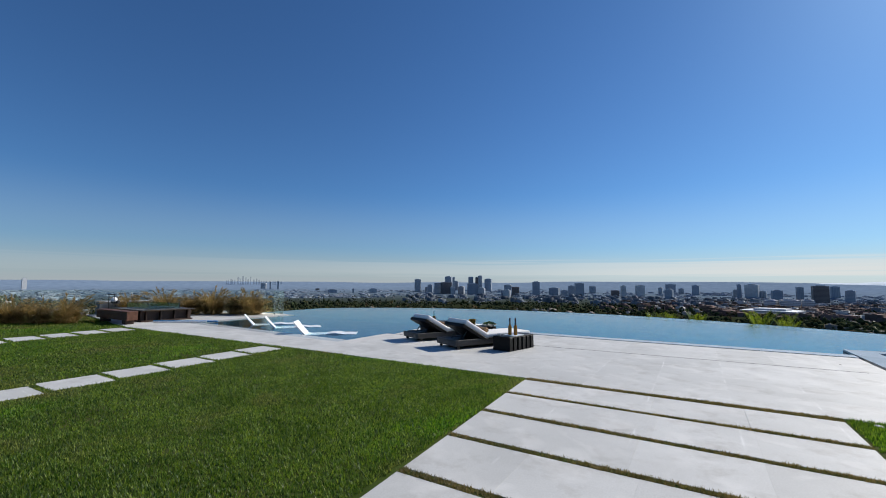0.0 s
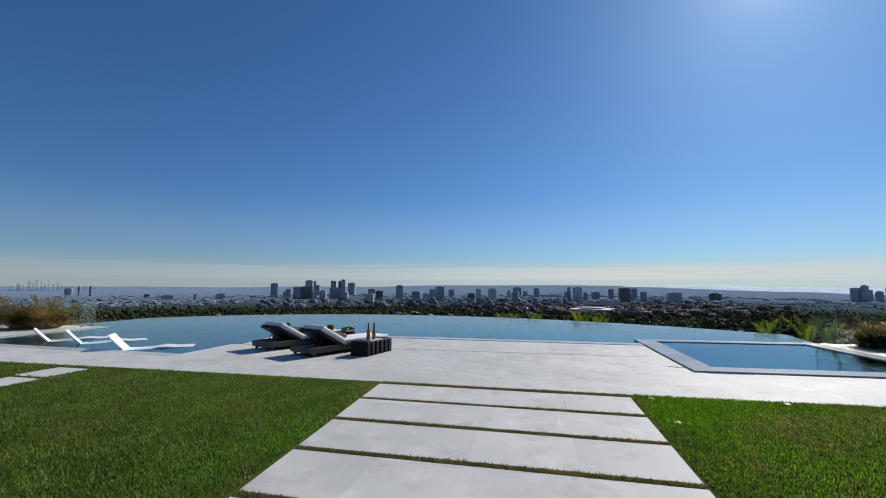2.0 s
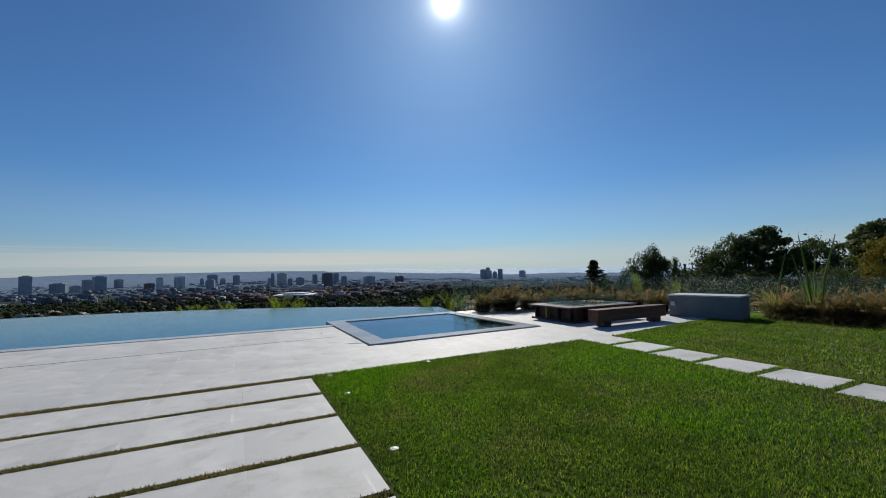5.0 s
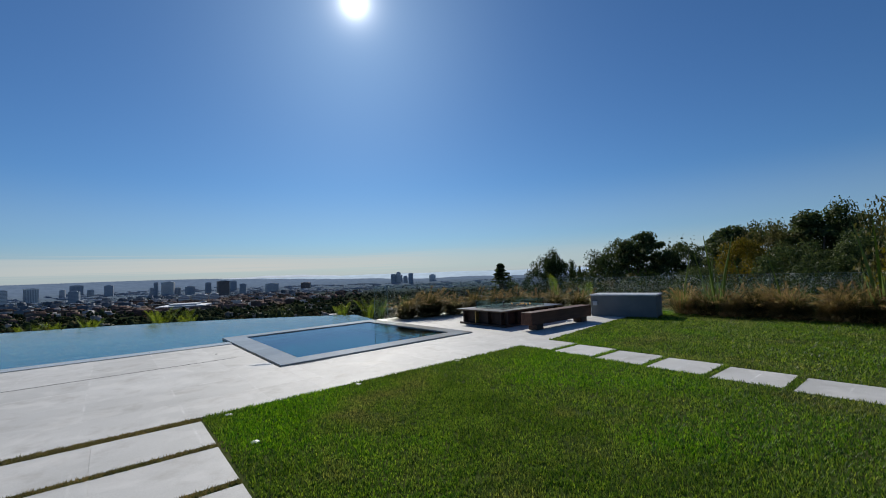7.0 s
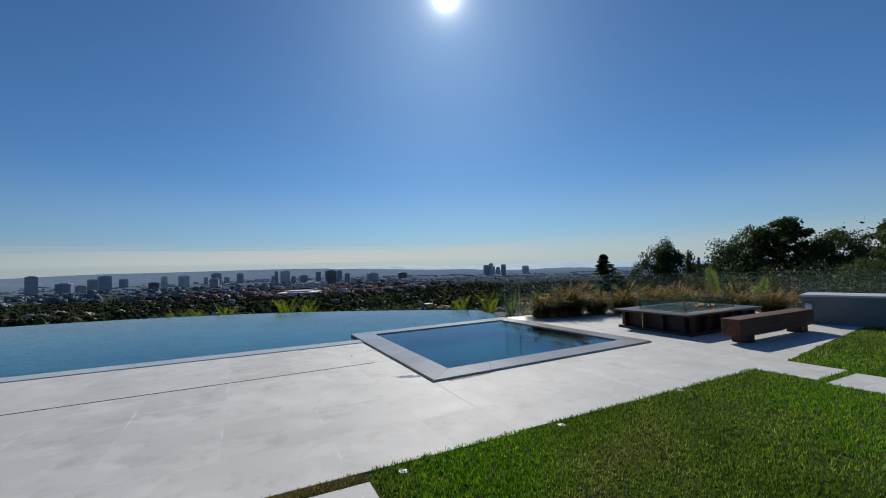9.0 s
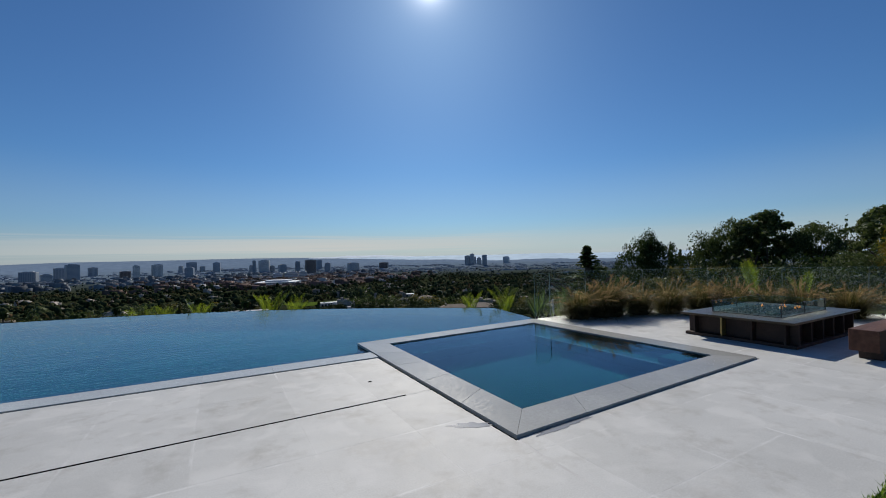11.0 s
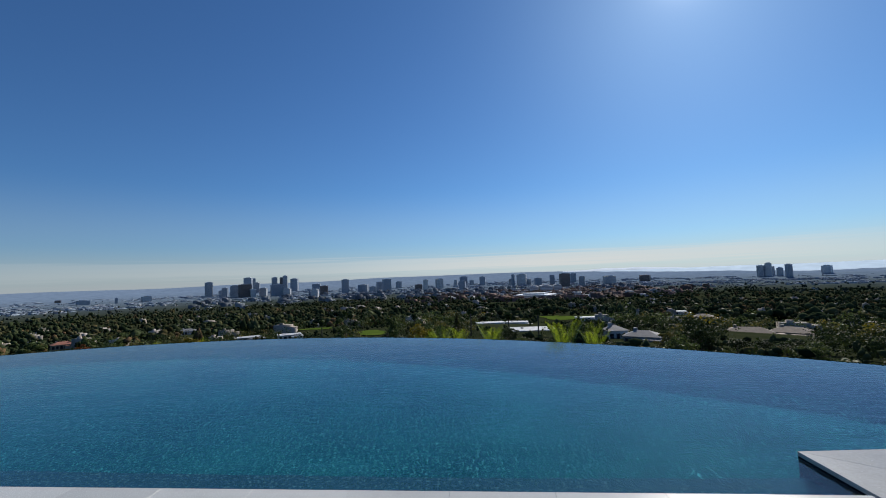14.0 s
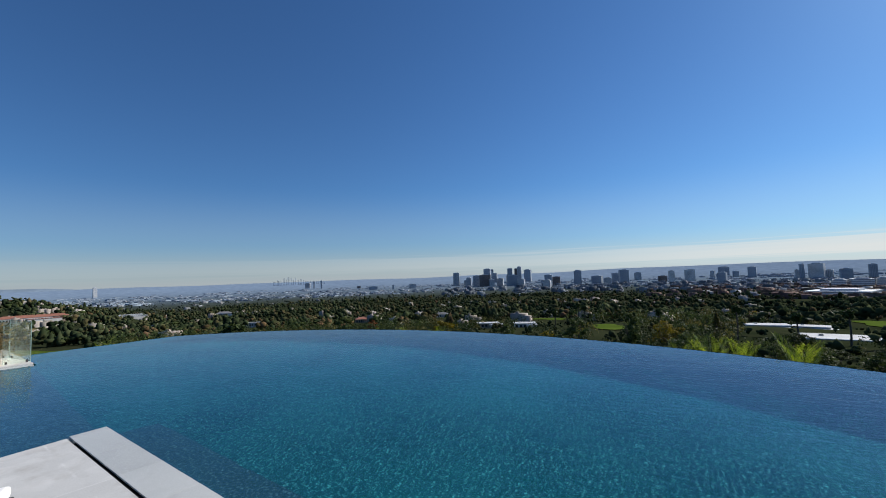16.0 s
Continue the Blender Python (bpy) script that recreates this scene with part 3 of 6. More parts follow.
def build_bottle(x, y, z):
    t = thing("glass_bottle", "tall amber glass bottle with black neck foil", "bottle", "amber bottles", pose(x, y, z))
    bm = bmesh.new()
    lathe(bm, [(0.034, 0.0), (0.038, 0.006), (0.038, 0.15), (0.034, 0.175), (0.021, 0.205)], 18)
    part("body", bm, AMBERLIQ, t, "", True)
    bm = bmesh.new()
    lathe(bm, [(0.0212, 0.205), (0.0165, 0.23), (0.0155, 0.325), (0.018, 0.327), (0.018, 0.343), (0.012, 0.346)], 16)
    part("neck_foil", bm, BLACKCAP, t, "", True)


build_bottle(-1.13, 2.34, 0.306)
build_bottle(-1.03, 2.40, 0.306)


def small_round(name, label, cat, x, y, z, prof, material, n=20):
    bm = bmesh.new()
    lathe(bm, prof, n)
    ob = part(name, bm, material, None, label, True)
    ob.matrix_basis = pose(x, y, z)
    return tagged(ob, "", cat)


bm = bmesh.new()
box(bm, -0.13, 0.13, -0.20, 0.20, 0.0, 0.016, 0.006, 2)
tray = part("tray", bm, CERAMIC, None, "small white ceramic tray on the charcoal side table")
tray.matrix_basis = pose(-1.08, 2.42, 0.29, 0, 0, -12)
tagged(tray, "", "tray")
small_round("cup", "small white cup on the charcoal side table", "cup", -1.32, 2.20, 0.29, [(0.022, 0), (0.03, 0.005), (0.036, 0.045), (0.032, 0.043), (0.026, 0.01)], CERAMIC)
small_round("ice_bucket", "shiny brass ice bucket on the low table between the loungers", "bucket", -2.56, 3.38, 0.31, [(0.07, 0), (0.075, 0.01), (0.092, 0.17), (0.095, 0.175), (0.088, 0.172), (0.07, 0.02)], GOLD)
bowl = thing("salad_bowl", "white bowl heaped with green leaves on a low table", "bowl", "", pose(-2.20, 3.60, 0.31))
bm = bmesh.new()
lathe(bm, [(0.07, 0), (0.10, 0.012), (0.19, 0.055), (0.20, 0.062), (0.19, 0.06), (0.10, 0.02)], 24)
part("dish", bm, CERAMIC, bowl, "", True)
bm = bmesh.new()
rl = random.Random(5)
for i in range(160):
    a, r = rl.uniform(0, 6.28), 0.16 * math.sqrt(rl.random())
    p = Vector((r * math.cos(a), r * math.sin(a), 0.05 + 0.05 * (1 - (r / 0.17) ** 2) + rl.uniform(-0.01, 0.015)))
    u = Vector((rl.uniform(-1, 1), rl.uniform(-1, 1), rl.uniform(-0.4, 0.6))).normalized() * 0.035
    v = u.orthogonal().normalized() * 0.016
    bm.faces.new([bm.verts.new(q) for q in (p - u, p + v, p + u, p - v)])
part("leaves", bm, GREENS, bowl)
car = thing("carafe", "clear glass carafe with amber drink on a side table", "carafe", "", pose(-3.98, 3.83, 0.33) @ Matrix.Scale(1.15, 4))
bm = bmesh.new()
lathe(bm, [(0.05, 0), (0.056, 0.01), (0.05, 0.09), (0.022, 0.15), (0.02, 0.20), (0.03, 0.235), (0.028, 0.233), (0.017, 0.20), (0.019, 0.15), (0.045, 0.09), (0.05, 0.012)], 18)
part("glass", bm, GLASS, car, "", True)
bm = bmesh.new()
lathe(bm, [(0.048, 0.012), (0.044, 0.085), (0.03, 0.12)], 18)
part("drink", bm, AMBERLIQ, car, "", True)


def build_pool_lounger(m):
    t = thing("pool_lounger", "white moulded resin lounger standing in the shallow pool shelf", "pool lounger", "white loungers in the pool", m)
    prof = [(0.0, 0.41), (0.16, 0.22), (0.36, 0.0), (0.48, -0.05), (0.66, -0.02), (0.88, 0.02), (1.08, 0.06), (1.24, 0.065), (1.45, 0.035), (1.66, 0.035), (1.82, 0.03)]
    for nm, seg in (("backrest", prof[:4]), ("seat", prof[3:])):
        bm = bmesh.new()
        fine = []
        for (y0, z0), (y1, z1) in zip(seg, seg[1:]):
            for i in range(4):
                fine.append((y0 + (y1 - y0) * i / 4, z0 + (z1 - z0) * i / 4))
        fine.append(seg[-1])
        rows = []
        for y, z in fine:
            edge = 0.05 if nm == "backrest" else 0.04
            rows.append([bm.verts.new(p) for p in ((-0.31, y, z), (0.31, y, z), (0.31, y + 0.02, z - edge * 1.5), (-0.31, y + 0.02, z - edge * 1.5))])
        for a, b in zip(rows, rows[1:]):
            for k in range(4):
                bm.faces.new((a[k], a[(k + 1) % 4], b[(k + 1) % 4], b[k]))
        bm.faces.new(rows[0][::-1])
        bm.faces.new(rows[-1])
        part(nm, bm, WHITEGEL, t, "", True)
    bm = bmesh.new()
    for y in (0.5, 1.3):
        box(bm, -0.28, 0.28, y, y + 0.22, -0.26, -0.06 if y < 1 else -0.02, 0.02, 2)
    part("base", bm, WHITEGEL, t)


for x, y, a in ((-7.15, 1.76, -52), (-9.1, 2.2, -38), (-10.4, 2.35, -36)):
    build_pool_lounger(pose(x, y, -0.046, 0, 0, a) @ Matrix.Scale(0.9, 4))


# ---- fire tables, benches, planters: the west end, and the east end mirrored ----
def build_fire_table(m, burning):
    t = thing("fire_table", "dark steel fire table with bronze top and low glass guard", "fire table", "fire tables", m)
    L, W, H = 2.45, 1.68, 0.40
    bm = bmesh.new()
    box(bm, 0.24, L - 0.24, 0.14, W - 0.14, 0.05, H - 0.03)
    part("core", bm, RUST, t, "dark weathered steel body")
    bm = bmesh.new()
    box(bm, 0.1, L - 0.1, 0.02, W - 0.02, 0.0, 0.05, 0.004)
    part("plinth", bm, RUST, t)
    bm = bmesh.new()
    box(bm, 0, L, 0, W, H - 0.035, H, 0.004)
    part("tabletop", bm, BRONZE, t, "pale bronze metal top")
    for i in range(6):
        for y0, y1 in ((0.03, 0.14), (W - 0.14, W - 0.03)):
            bm = bmesh.new()
            x = 0.22 + i * (L - 0.46) / 5
            box(bm, x, x + 0.025, y0, y1, 0.05, H - 0.035)
            part("fin", bm, RUST, t)
    for i in range(4):
        for x0, x1 in ((0.12, 0.24), (L - 0.24, L - 0.12)):
            bm = bmesh.new()
            y = 0.16 + i * (W - 0.345) / 3
            box(bm, x0, x1, y, y + 0.025, 0.05, H - 0.035)
            part("fin", bm, BRASS if i == 2 and x0 < 1 else RUST, t)
    bm = bmesh.new()
    box(bm, 0.42, L - 0.42, 0.32, W - 0.32, H, H + 0.012, 0.003)
    part("burner_tray", bm, BLACKCAP, t)
    rg = np.random.default_rng(3)
    n = 900
    c = np.c_[rg.uniform(0.5, L - 0.5, n), rg.uniform(0.4, W - 0.4, n), rg.uniform(H + 0.012, H + 0.035, n)]
    base = np.array([(1, 0, -0.7), (-0.5, 0.87, -0.7), (-0.5, -0.87, -0.7), (0, 0, 1.0)]) * 0.016
    V = (c[:, None, :] + base[None] * rg.uniform(0.6, 1.3, (n, 1, 1)) * rg.uniform(0.7, 1.3, (n, 4, 3))).reshape(-1, 3)
    F = (np.arange(n)[:, None, None] * 4 + np.array([(0, 1, 3), (1, 2, 3), (2, 0, 3), (0, 2, 1)])[None]).reshape(-1, 3)
    part("fire_glass", cloud_mesh("fire_glass", V, F, EMBER), EMBER, t, "dark crushed fire glass")
    rf = random.Random(9)
    for i in range(burning):
        bm = bmesh.new()
        x, y, h = rf.uniform(1.3, L - 0.6), rf.uniform(0.6, W - 0.55), rf.uniform(0.03, 0.07)
        lathe(bm, [(0.012, 0), (0.02, h * 0.35), (0.008, h * 0.75), (0.001, h)], 6, (x, y, H + 0.02))
        part("flame", bm, FLAME, t, "small orange gas flames")
    for x0, x1, y0, y1 in ((0.44, L - 0.44, 0.33, 0.34), (0.44, L - 0.44, W - 0.34, W - 0.33), (0.43, 0.44, 0.33, W - 0.33), (L - 0.44, L - 0.43, 0.33, W - 0.33)):
        bm = bmesh.new()
        box(bm, x0, x1, y0, y1, H + 0.014, H + 0.19)
        part("glass_guard", bm, GUARD, t).visible_shadow = False
    for x in (0.43, L / 2, L - 0.43):
        for y in (0.33, W - 0.33):
            bm = bmesh.new()
            box(bm, x - 0.006, x + 0.006, y - 0.007, y + 0.007, H + 0.012, H + 0.20)
            box(bm, x - 0.024, x + 0.024, y - 0.014, y + 0.014, H + 0.19, H + 0.204)
            part("guard_post", bm, BLACKCAP, t)
    return t


build_fire_table(pose(10.05, 1.98, 0), 8)
build_fire_table(pose(-15.96, 0.71, 0), 0)


def build_bench(m, label, wide=0.46):
    t = thing("bench", label, "bench", "long timber benches", m)
    bm = bmesh.new()
    box(bm, 0, 2.42, 0, wide, 0.13, 0.41, 0.006)
    part("seat", bm, BENCHWOOD, t)
    for x in (0.22, 2.0):
        bm = bmesh.new()
        box(bm, x, x + 0.24, 0.03, wide - 0.03, 0.0, 0.13, 0.003)
        part("foot", bm, RUST, t)


build_bench(pose(10.06, 1.11, 0), "long reddish timber block bench beside the fire table", 0.30)
build_bench(pose(-15.45, 0.12, 0, 0, 0, -1), "long brown timber block bench beside the far fire table", 0.30)


def build_counter(m):
    t = thing("stucco_counter", "grey stucco counter block with a pale stone cap", "counter", "stucco counters", m)
    bm = bmesh.new()
    box(bm, 0, 0.8, 0, 1.68, 0, 0.565, 0.004)
    part("body", bm, STUCCO, t)
    bm = bmesh.new()
    box(bm, -0.02, 0.82, -0.02, 1.70, 0.565, 0.605, 0.005)
    part("cap", bm, CAPSTONE, t, "pale smooth stone cap")
    bm = bmesh.new()
    box(bm, -0.06, 0.0, 1.5, 1.62, 0.30, 0.42, 0.01)
    part("socket_box", bm, CAPSTONE, t)


build_counter(pose(13.86, 0.08, 0, 0, 0, 13))
build_counter(pose(-19.1, 1.3, -0.06, 0, 0, -10))

# blue pool hose stretched over the deck
hose = bmesh.new()
tube(hose, [(-13.5, 1.05, 0.03), (-12.9, 1.4, 0.03), (-12.2, 1.85, 0.03), (-11.75, 2.25, 0.028)], 0.03, 8)
tagged(part("pool_pole", hose, BLUEPLASTIC, None, "long blue plastic pool hose lying on the terrace", True), "", "pole")
bm = bmesh.new()
tube(bm, [(-13.3, 0.95, 0.025), (-12.3, 1.62, 0.025), (-11.9, 1.95, 0.025)], 0.025, 8)
tagged(part("pool_pole", bm, WHITEGEL, None, "long white pool pole lying on the terrace", True), "", "pole")


# ---- pool cleaner on its trolley by the far bench ----
def build_trolley(m):
    t = thing("cleaner_trolley", "black trolley carrying a white pool cleaner beside the timber bench", "pool cleaner", "", m)
    bm = bmesh.new()
    box(bm, -0.22, 0.22, -0.16, 0.16, 0.07, 0.11, 0.01)
    part("base", bm, BLACKCAP, t)
    for s in (-1, 1):
        bm = bmesh.new()
        lathe(bm, [(0.10, -0.03), (0.11, -0.02), (0.11, 0.02), (0.10, 0.03)], 16)
        part("wheel", bm, BLACKCAP, t, "", True).matrix_basis = pose(s * 0.26, -0.1, 0.11, 0, 90, 0)
        bm = bmesh.new()
        tube(bm, [(s * 0.15, -0.12, 0.1), (s * 0.15, -0.16, 0.6), (s * 0.12, -0.2, 1.02)], 0.014, 8)
        part("rail", bm, BLACKCAP, t, "", True)
    bm = bmesh.new()
    tube(bm, [(-0.16, -0.2, 1.03), (0.16, -0.2, 1.03)], 0.02, 8)
    part("handle", bm, BLACKCAP, t, "", True)
    bm = bmesh.new()
    lathe(bm, [(0.05, -0.10), (0.10, -0.07), (0.12, 0.0), (0.10, 0.06), (0.05, 0.10)], 18)
    sh = part("shell", bm, WHITEGEL, t, "white rounded cleaner shell", True)
    sh.matrix_basis = pose(0.0, -0.06, 0.80, 35, 0, 0)
    bm = bmesh.new()
    lathe(bm, [(0.06, -0.16), (0.075, -0.10), (0.075, 0.10), (0.06, 0.16)], 14)
    part("roller", bm, BLACKCAP, sh, "", True).matrix_basis = pose(0, 0, -0.12, 0, 90, 0)


build_trolley(pose(-16.32, 0.95, 0, 0, 0, 30) @ Matrix.Scale(0.85, 4))


# ---- lawn lights ----
def build_lawn_light(x, y):
    t = thing("lawn_light", "small round steel light set flush in the grass", "ground light", "lawn lights", pose(x, y, -0.012))
    bm = bmesh.new()
    lathe(bm, [(0.034, -0.02), (0.038, 0.012), (0.034, 0.018), (0.026, 0.019)], 18)
    part("ring", bm, CAPSTONE, t, "", True)
    bm = bmesh.new()
    lathe(bm, [(0.025, 0.014), (0.022, 0.021), (0.013, 0.024)], 18)
    part("lens", bm, CAPSTONE, t, "", True)


for x, y in ((3.73, -1.03), (3.72, -0.07), (5.24, 0.01), (3.70, -2.72), (7.0, 0.1)):
    build_lawn_light(x, y)


# ---- glass fences ----
def build_fence(name, pts, h):
    t = thing(name, "frameless clear glass pool fence along the planting", "glass fence")
    for (x0, y0), (x1, y1) in zip(pts, pts[1:]):
        d = Vector((x1 - x0, y1 - y0, 0))
        L = d.length
        d.normalize()
        nrm = Vector((-d.y, d.x, 0)) * 0.006
        a, b = Vector((x0, y0, 0)) + d * 0.012, Vector((x1, y1, 0)) - d * 0.012
        bm = bmesh.new()
        prism(bm, [tuple((p + s * nrm)[:2]) for p, s in ((a, -1), (b, -1), (b, 1), (a, 1))], 0.0, h)
        pn = part("pane", bm, GLASS, t)
        pn.visible_shadow = False
        bm = bmesh.new()
        prism(bm, [tuple((p + s * nrm)[:2]) for p, s in ((a, -1), (b, -1), (b, 1), (a, 1))], h + 0.0005, h + 0.0045)
        for q0, q1 in ((a, a + d * 0.004), (b - d * 0.004, b)):
            off = d * (0.0045 if q0 == a else -0.0045)
            prism(bm, [tuple((p - off + s * nrm)[:2]) for p, s in ((q0, -1), (q1, -1), (q1, 1), (q0, 1))], 0.0, h)
        part("polished_edge", bm, GLASS_EDGE, pn)
        for f in (0.12, 0.88):
            p = a + (b - a) * f
            bm = bmesh.new()
            box(bm, p.x - 0.02, p.x + 0.02, p.y - 0.02, p.y + 0.02, -0.02, 0.06, 0.004)
            part("clamp", bm, STEEL_EDGE, t)


WEST_LINE = [(9.17, 6.56), (9.68, 6.60), (10.9, 6.62), (12.3, 6.0), (13.5, 5.05), (14.5, 3.9), (15.2, 2.6), (15.6, 1.1), (15.8, -0.4), (15.85, -1.9), (15.8, -3.4), (15.6, -4.9), (15.3, -6.4)]
EAST_LINE = [(-13.17, 5.45), (-13.15, 5.95), (-14.6, 5.75), (-16.1, 5.0), (-17.4, 3.9), (-18.5, 2.5), (-19.6, 0.9), (-19.6, -0.8), (-19.3, -2.4), (-18.9, -4.0)]
build_fence("glass_fence", WEST_LINE, 1.04)
build_fence("glass_fence", EAST_LINE, 1.0)


# ---- planting on the terrace ----
def blades(rg, n, base_r, length, spread, width, droop, segs=3, lift=0.0, arch=False):
    """n arching blades from a tuft, as strips of quads."""
    a = rg.uniform(0, 2 * math.pi, n)
    b = np.c_[np.cos(a), np.sin(a)]
    r0 = base_r * np.sqrt(rg.uniform(0, 1, n))
    L = length * rg.uniform(0.6, 1.1, n)
    s = spread * rg.uniform(0.15, 1.0, n)
    w = width * rg.uniform(0.6, 1.3, n)
    side = np.c_[-b[:, 1], b[:, 0]]
    V = np.zeros((n, segs + 1, 2, 3))
    for k in range(segs + 1):
        f = k / segs
        out = r0 + L * s * (f + droop * f * f)
        z = lift + L * (f - droop * s * f * f)
        if arch:
            # upright at the foot, bowing over towards the tip
            out, z = r0 * (1 + 0.5 * f) + L * s * 0.95 * f ** 1.8, lift + L * (f - droop * s * f ** 3.2)
        wk = w * (1 - 0.85 * f)
        for j, sg in enumerate((-0.5, 0.5)):
            V[:, k, j, :2] = b * out[:, None] + side * (wk * sg)[:, None]
            V[:, k, j, 2] = z
    idx = np.arange(n * (segs + 1) * 2).reshape(n, segs + 1, 2)
    F = np.stack([idx[:, :-1, 0], idx[:, :-1, 1], idx[:, 1:, 1], idx[:, 1:, 0]], -1).reshape(-1, 4)
    return V.reshape(-1, 3), F


def lean(V, way, amount):
    V = V.copy()
    h = np.maximum(V[:, 2], 0)
    V[:, 0] += way[0] * amount * h ** 1.5
    V[:, 1] += way[1] * amount * h ** 1.5
    return V


FOUNTAIN_MESHES = []
for sd in range(4):
    rg = np.random.default_rng(40 + sd)
    V, F = blades(rg, 1250, 0.20, 0.88, 0.92, 0.014, 0.62, 3, 0.0, True)
    V2, F2 = blades(rg, 750, 0.26, 0.62, 1.0, 0.014, 0.92)
    V, F = np.concatenate([V, V2]), np.concatenate([F, F2 + len(V)])
    V = lean(V, (0.9, -0.45 + 0.3 * sd), 0.24)
    m, per = 32, 48
    P, Q = blades(rg, m, 0.12, 1.0, 0.85, 0.006, 0.55, 3, 0.0, True)
    P = lean(P, (0.9, -0.45 + 0.3 * sd), 0.26)
    # feathery seed heads at the ends of the stalks
    ends = P.reshape(m, 4, 2, 3)
    tips, dirs = ends[:, 3].mean(1), ends[:, 3].mean(1) - ends[:, 2].mean(1)
    dirs /= np.linalg.norm(dirs, axis=1, keepdims=True) + 1e-9
    n = m * per
    c = np.repeat(tips, per, 0) - np.repeat(dirs, per, 0) * rg.uniform(-0.02, 0.22, (n, 1))
    d = np.repeat(dirs, per, 0) * 0.05 + rg.normal(0, 0.026, (n, 3))
    s2 = np.cross(d, rg.normal(0, 1, (n, 3)))
    s2 *= 0.006 / (np.linalg.norm(s2, axis=1, keepdims=True) + 1e-9)
    T = np.stack([c - s2, c + s2, c + d + s2 * 0.3, c + d - s2 * 0.3], 1).reshape(-1, 3)
    PQ = np.concatenate([P, T])
    QQ = np.concatenate([Q, np.arange(n * 4).reshape(n, 4) + len(P)])
    FOUNTAIN_MESHES.append((cloud_mesh("blades", V, F, FOUNTAIN), cloud_mesh("plumes", PQ, QQ, STRAW), cloud_mesh("blades", V, F, GOLDGRASS), cloud_mesh("plumes", PQ, QQ, GOLDGRASS)))


def build_fountain_grass(x, y, size, k, turn, dry=False):
    words = "golden dry fountain grass clump with feathery plumes" if dry else "arching olive and tan fountain grass clump with feathery plumes"
    t = thing("fountain_grass", words, "ornamental grass", "fountain grasses along the fence", pose(x, y, -0.01, 0, 0, turn) @ Matrix.Scale(size, 4))
    part("blades", FOUNTAIN_MESHES[k % 4][2 if dry else 0], FOUNTAIN, t)
    part("plumes", FOUNTAIN_MESHES[k % 4][3 if dry else 1], STRAW, t, "tan feathery seed plumes")


def along(line, inset, step, rnd):
    out = []
    for (x0, y0), (x1, y1) in zip(line, line[1:]):
        L = math.hypot(x1 - x0, y1 - y0)
        nx, ny = -(y1 - y0) / L, (x1 - x0) / L
        m = max(1, round(L / step))
        for i in range(m):
            f = (i + 0.5) / m
            out.append((x0 + (x1 - x0) * f + nx * inset + rnd.uniform(-0.12, 0.12), y0 + (y1 - y0) * f + ny * inset + rnd.uniform(-0.12, 0.12)))
    return out


rp = random.Random(12)
for i, (x, y) in enumerate(along(WEST_LINE[1:8], -0.62, 0.80, rp) + along(WEST_LINE[7:], -0.62, 0.46, rp)):
    if not (12.9 < x and -0.1 < y < 2.3):
        build_fountain_grass(x, y, rp.uniform(0.8, 1.05) * (0.98 if y < 0.2 else 1.0), i, rp.uniform(-50, 50), y < 2.6 and i % 2 == 0)
EAST_CLUMPS = ((-13.95, 5.0), (-14.75, 4.8), (-15.45, 4.15), (-16.25, 3.75), (-17.1, 3.1), (-17.9, 2.1), (-15.25, -0.75), (-15.95, -1.2), (-16.65, -1.7), (-17.3, -2.3), (-17.8, -3.0))
for i, (x, y) in enumerate(EAST_CLUMPS):
    build_fountain_grass(x, y, (1.12, 0.95, 1.18, 1.0)[i % 4] * (0.85 if y < 0 else 1.05), i, rp.uniform(0, 360), i != 1)


# planting bed under the clumps, a slab of soil on each side
def bed(line, w):
    bm = bmesh.new()
    for (x0, y0), (x1, y1) in zip(line, line[1:]):
        L = math.hypot(x1 - x0, y1 - y0)
        nx, ny = -(y1 - y0) / L * w, (x1 - x0) / L * w
        prism(bm, [(x0, y0), (x1, y1), (x1 + nx, y1 + ny), (x0 + nx, y0 + ny)], -0.5, -0.006)
    setting("planting_bed", bm, SOIL, "dark soil strip under the grasses", "planting bed")


bed(WEST_LINE[8:], -1.0)


def strap_mesh(sd, n, L):
    rg = np.random.default_rng(sd)
    V, F = blades(rg, n, 0.1, L, 0.55, 0.035, 0.35, 4)
    return cloud_mesh("leaves", V, F, STRAP)


STRAPS = [strap_mesh(60 + k, 70, 0.95) for k in range(2)]


def build_strap_plant(x, y, size, k, stalks):
    t = thing("flax_plant", "spiky green strap-leaved plant behind the grasses", "plant", "strap plants by the fence", pose(x, y, -0.1, 0, 0, 70 * k) @ Matrix.Scale(size, 4))
    part("leaves", STRAPS[k % 2], STRAP, t)
    for i in range(stalks):
        bm = bmesh.new()
        dx, dy = 0.16 * math.cos(2.1 * i + k), 0.16 * math.sin(2.1 * i + k)
        tube(bm, [(dx * 0.3, dy * 0.3, 0), (dx, dy, 0.9), (dx * 2.2, dy * 2.2, 1.75)], [0.018, 0.026, 0.006], 6)
        part("stalk", bm, FROND, t, "tall yellow-green stalk")


for k, (x, y, s, st) in enumerate(((16.3, -0.4, 1.0, 2), (16.4, -1.3, 0.9, 1), (16.4, -4.0, 1.05, 2), (16.3, -4.9, 0.95, 2), (9.9, 7.3, 0.8, 0), (10.7, 7.2, 0.8, 0), (16.3, -2.6, 0.8, 0), (15.2, -0.9, 1.25, 2), (15.4, -3.9, 1.3, 3), (15.3, -2.3, 0.9, 1), (15.3, -4.7, 1.1, 2), (15.2, 0.0, 1.0, 1))):
    build_strap_plant(x, y, s, k, st)


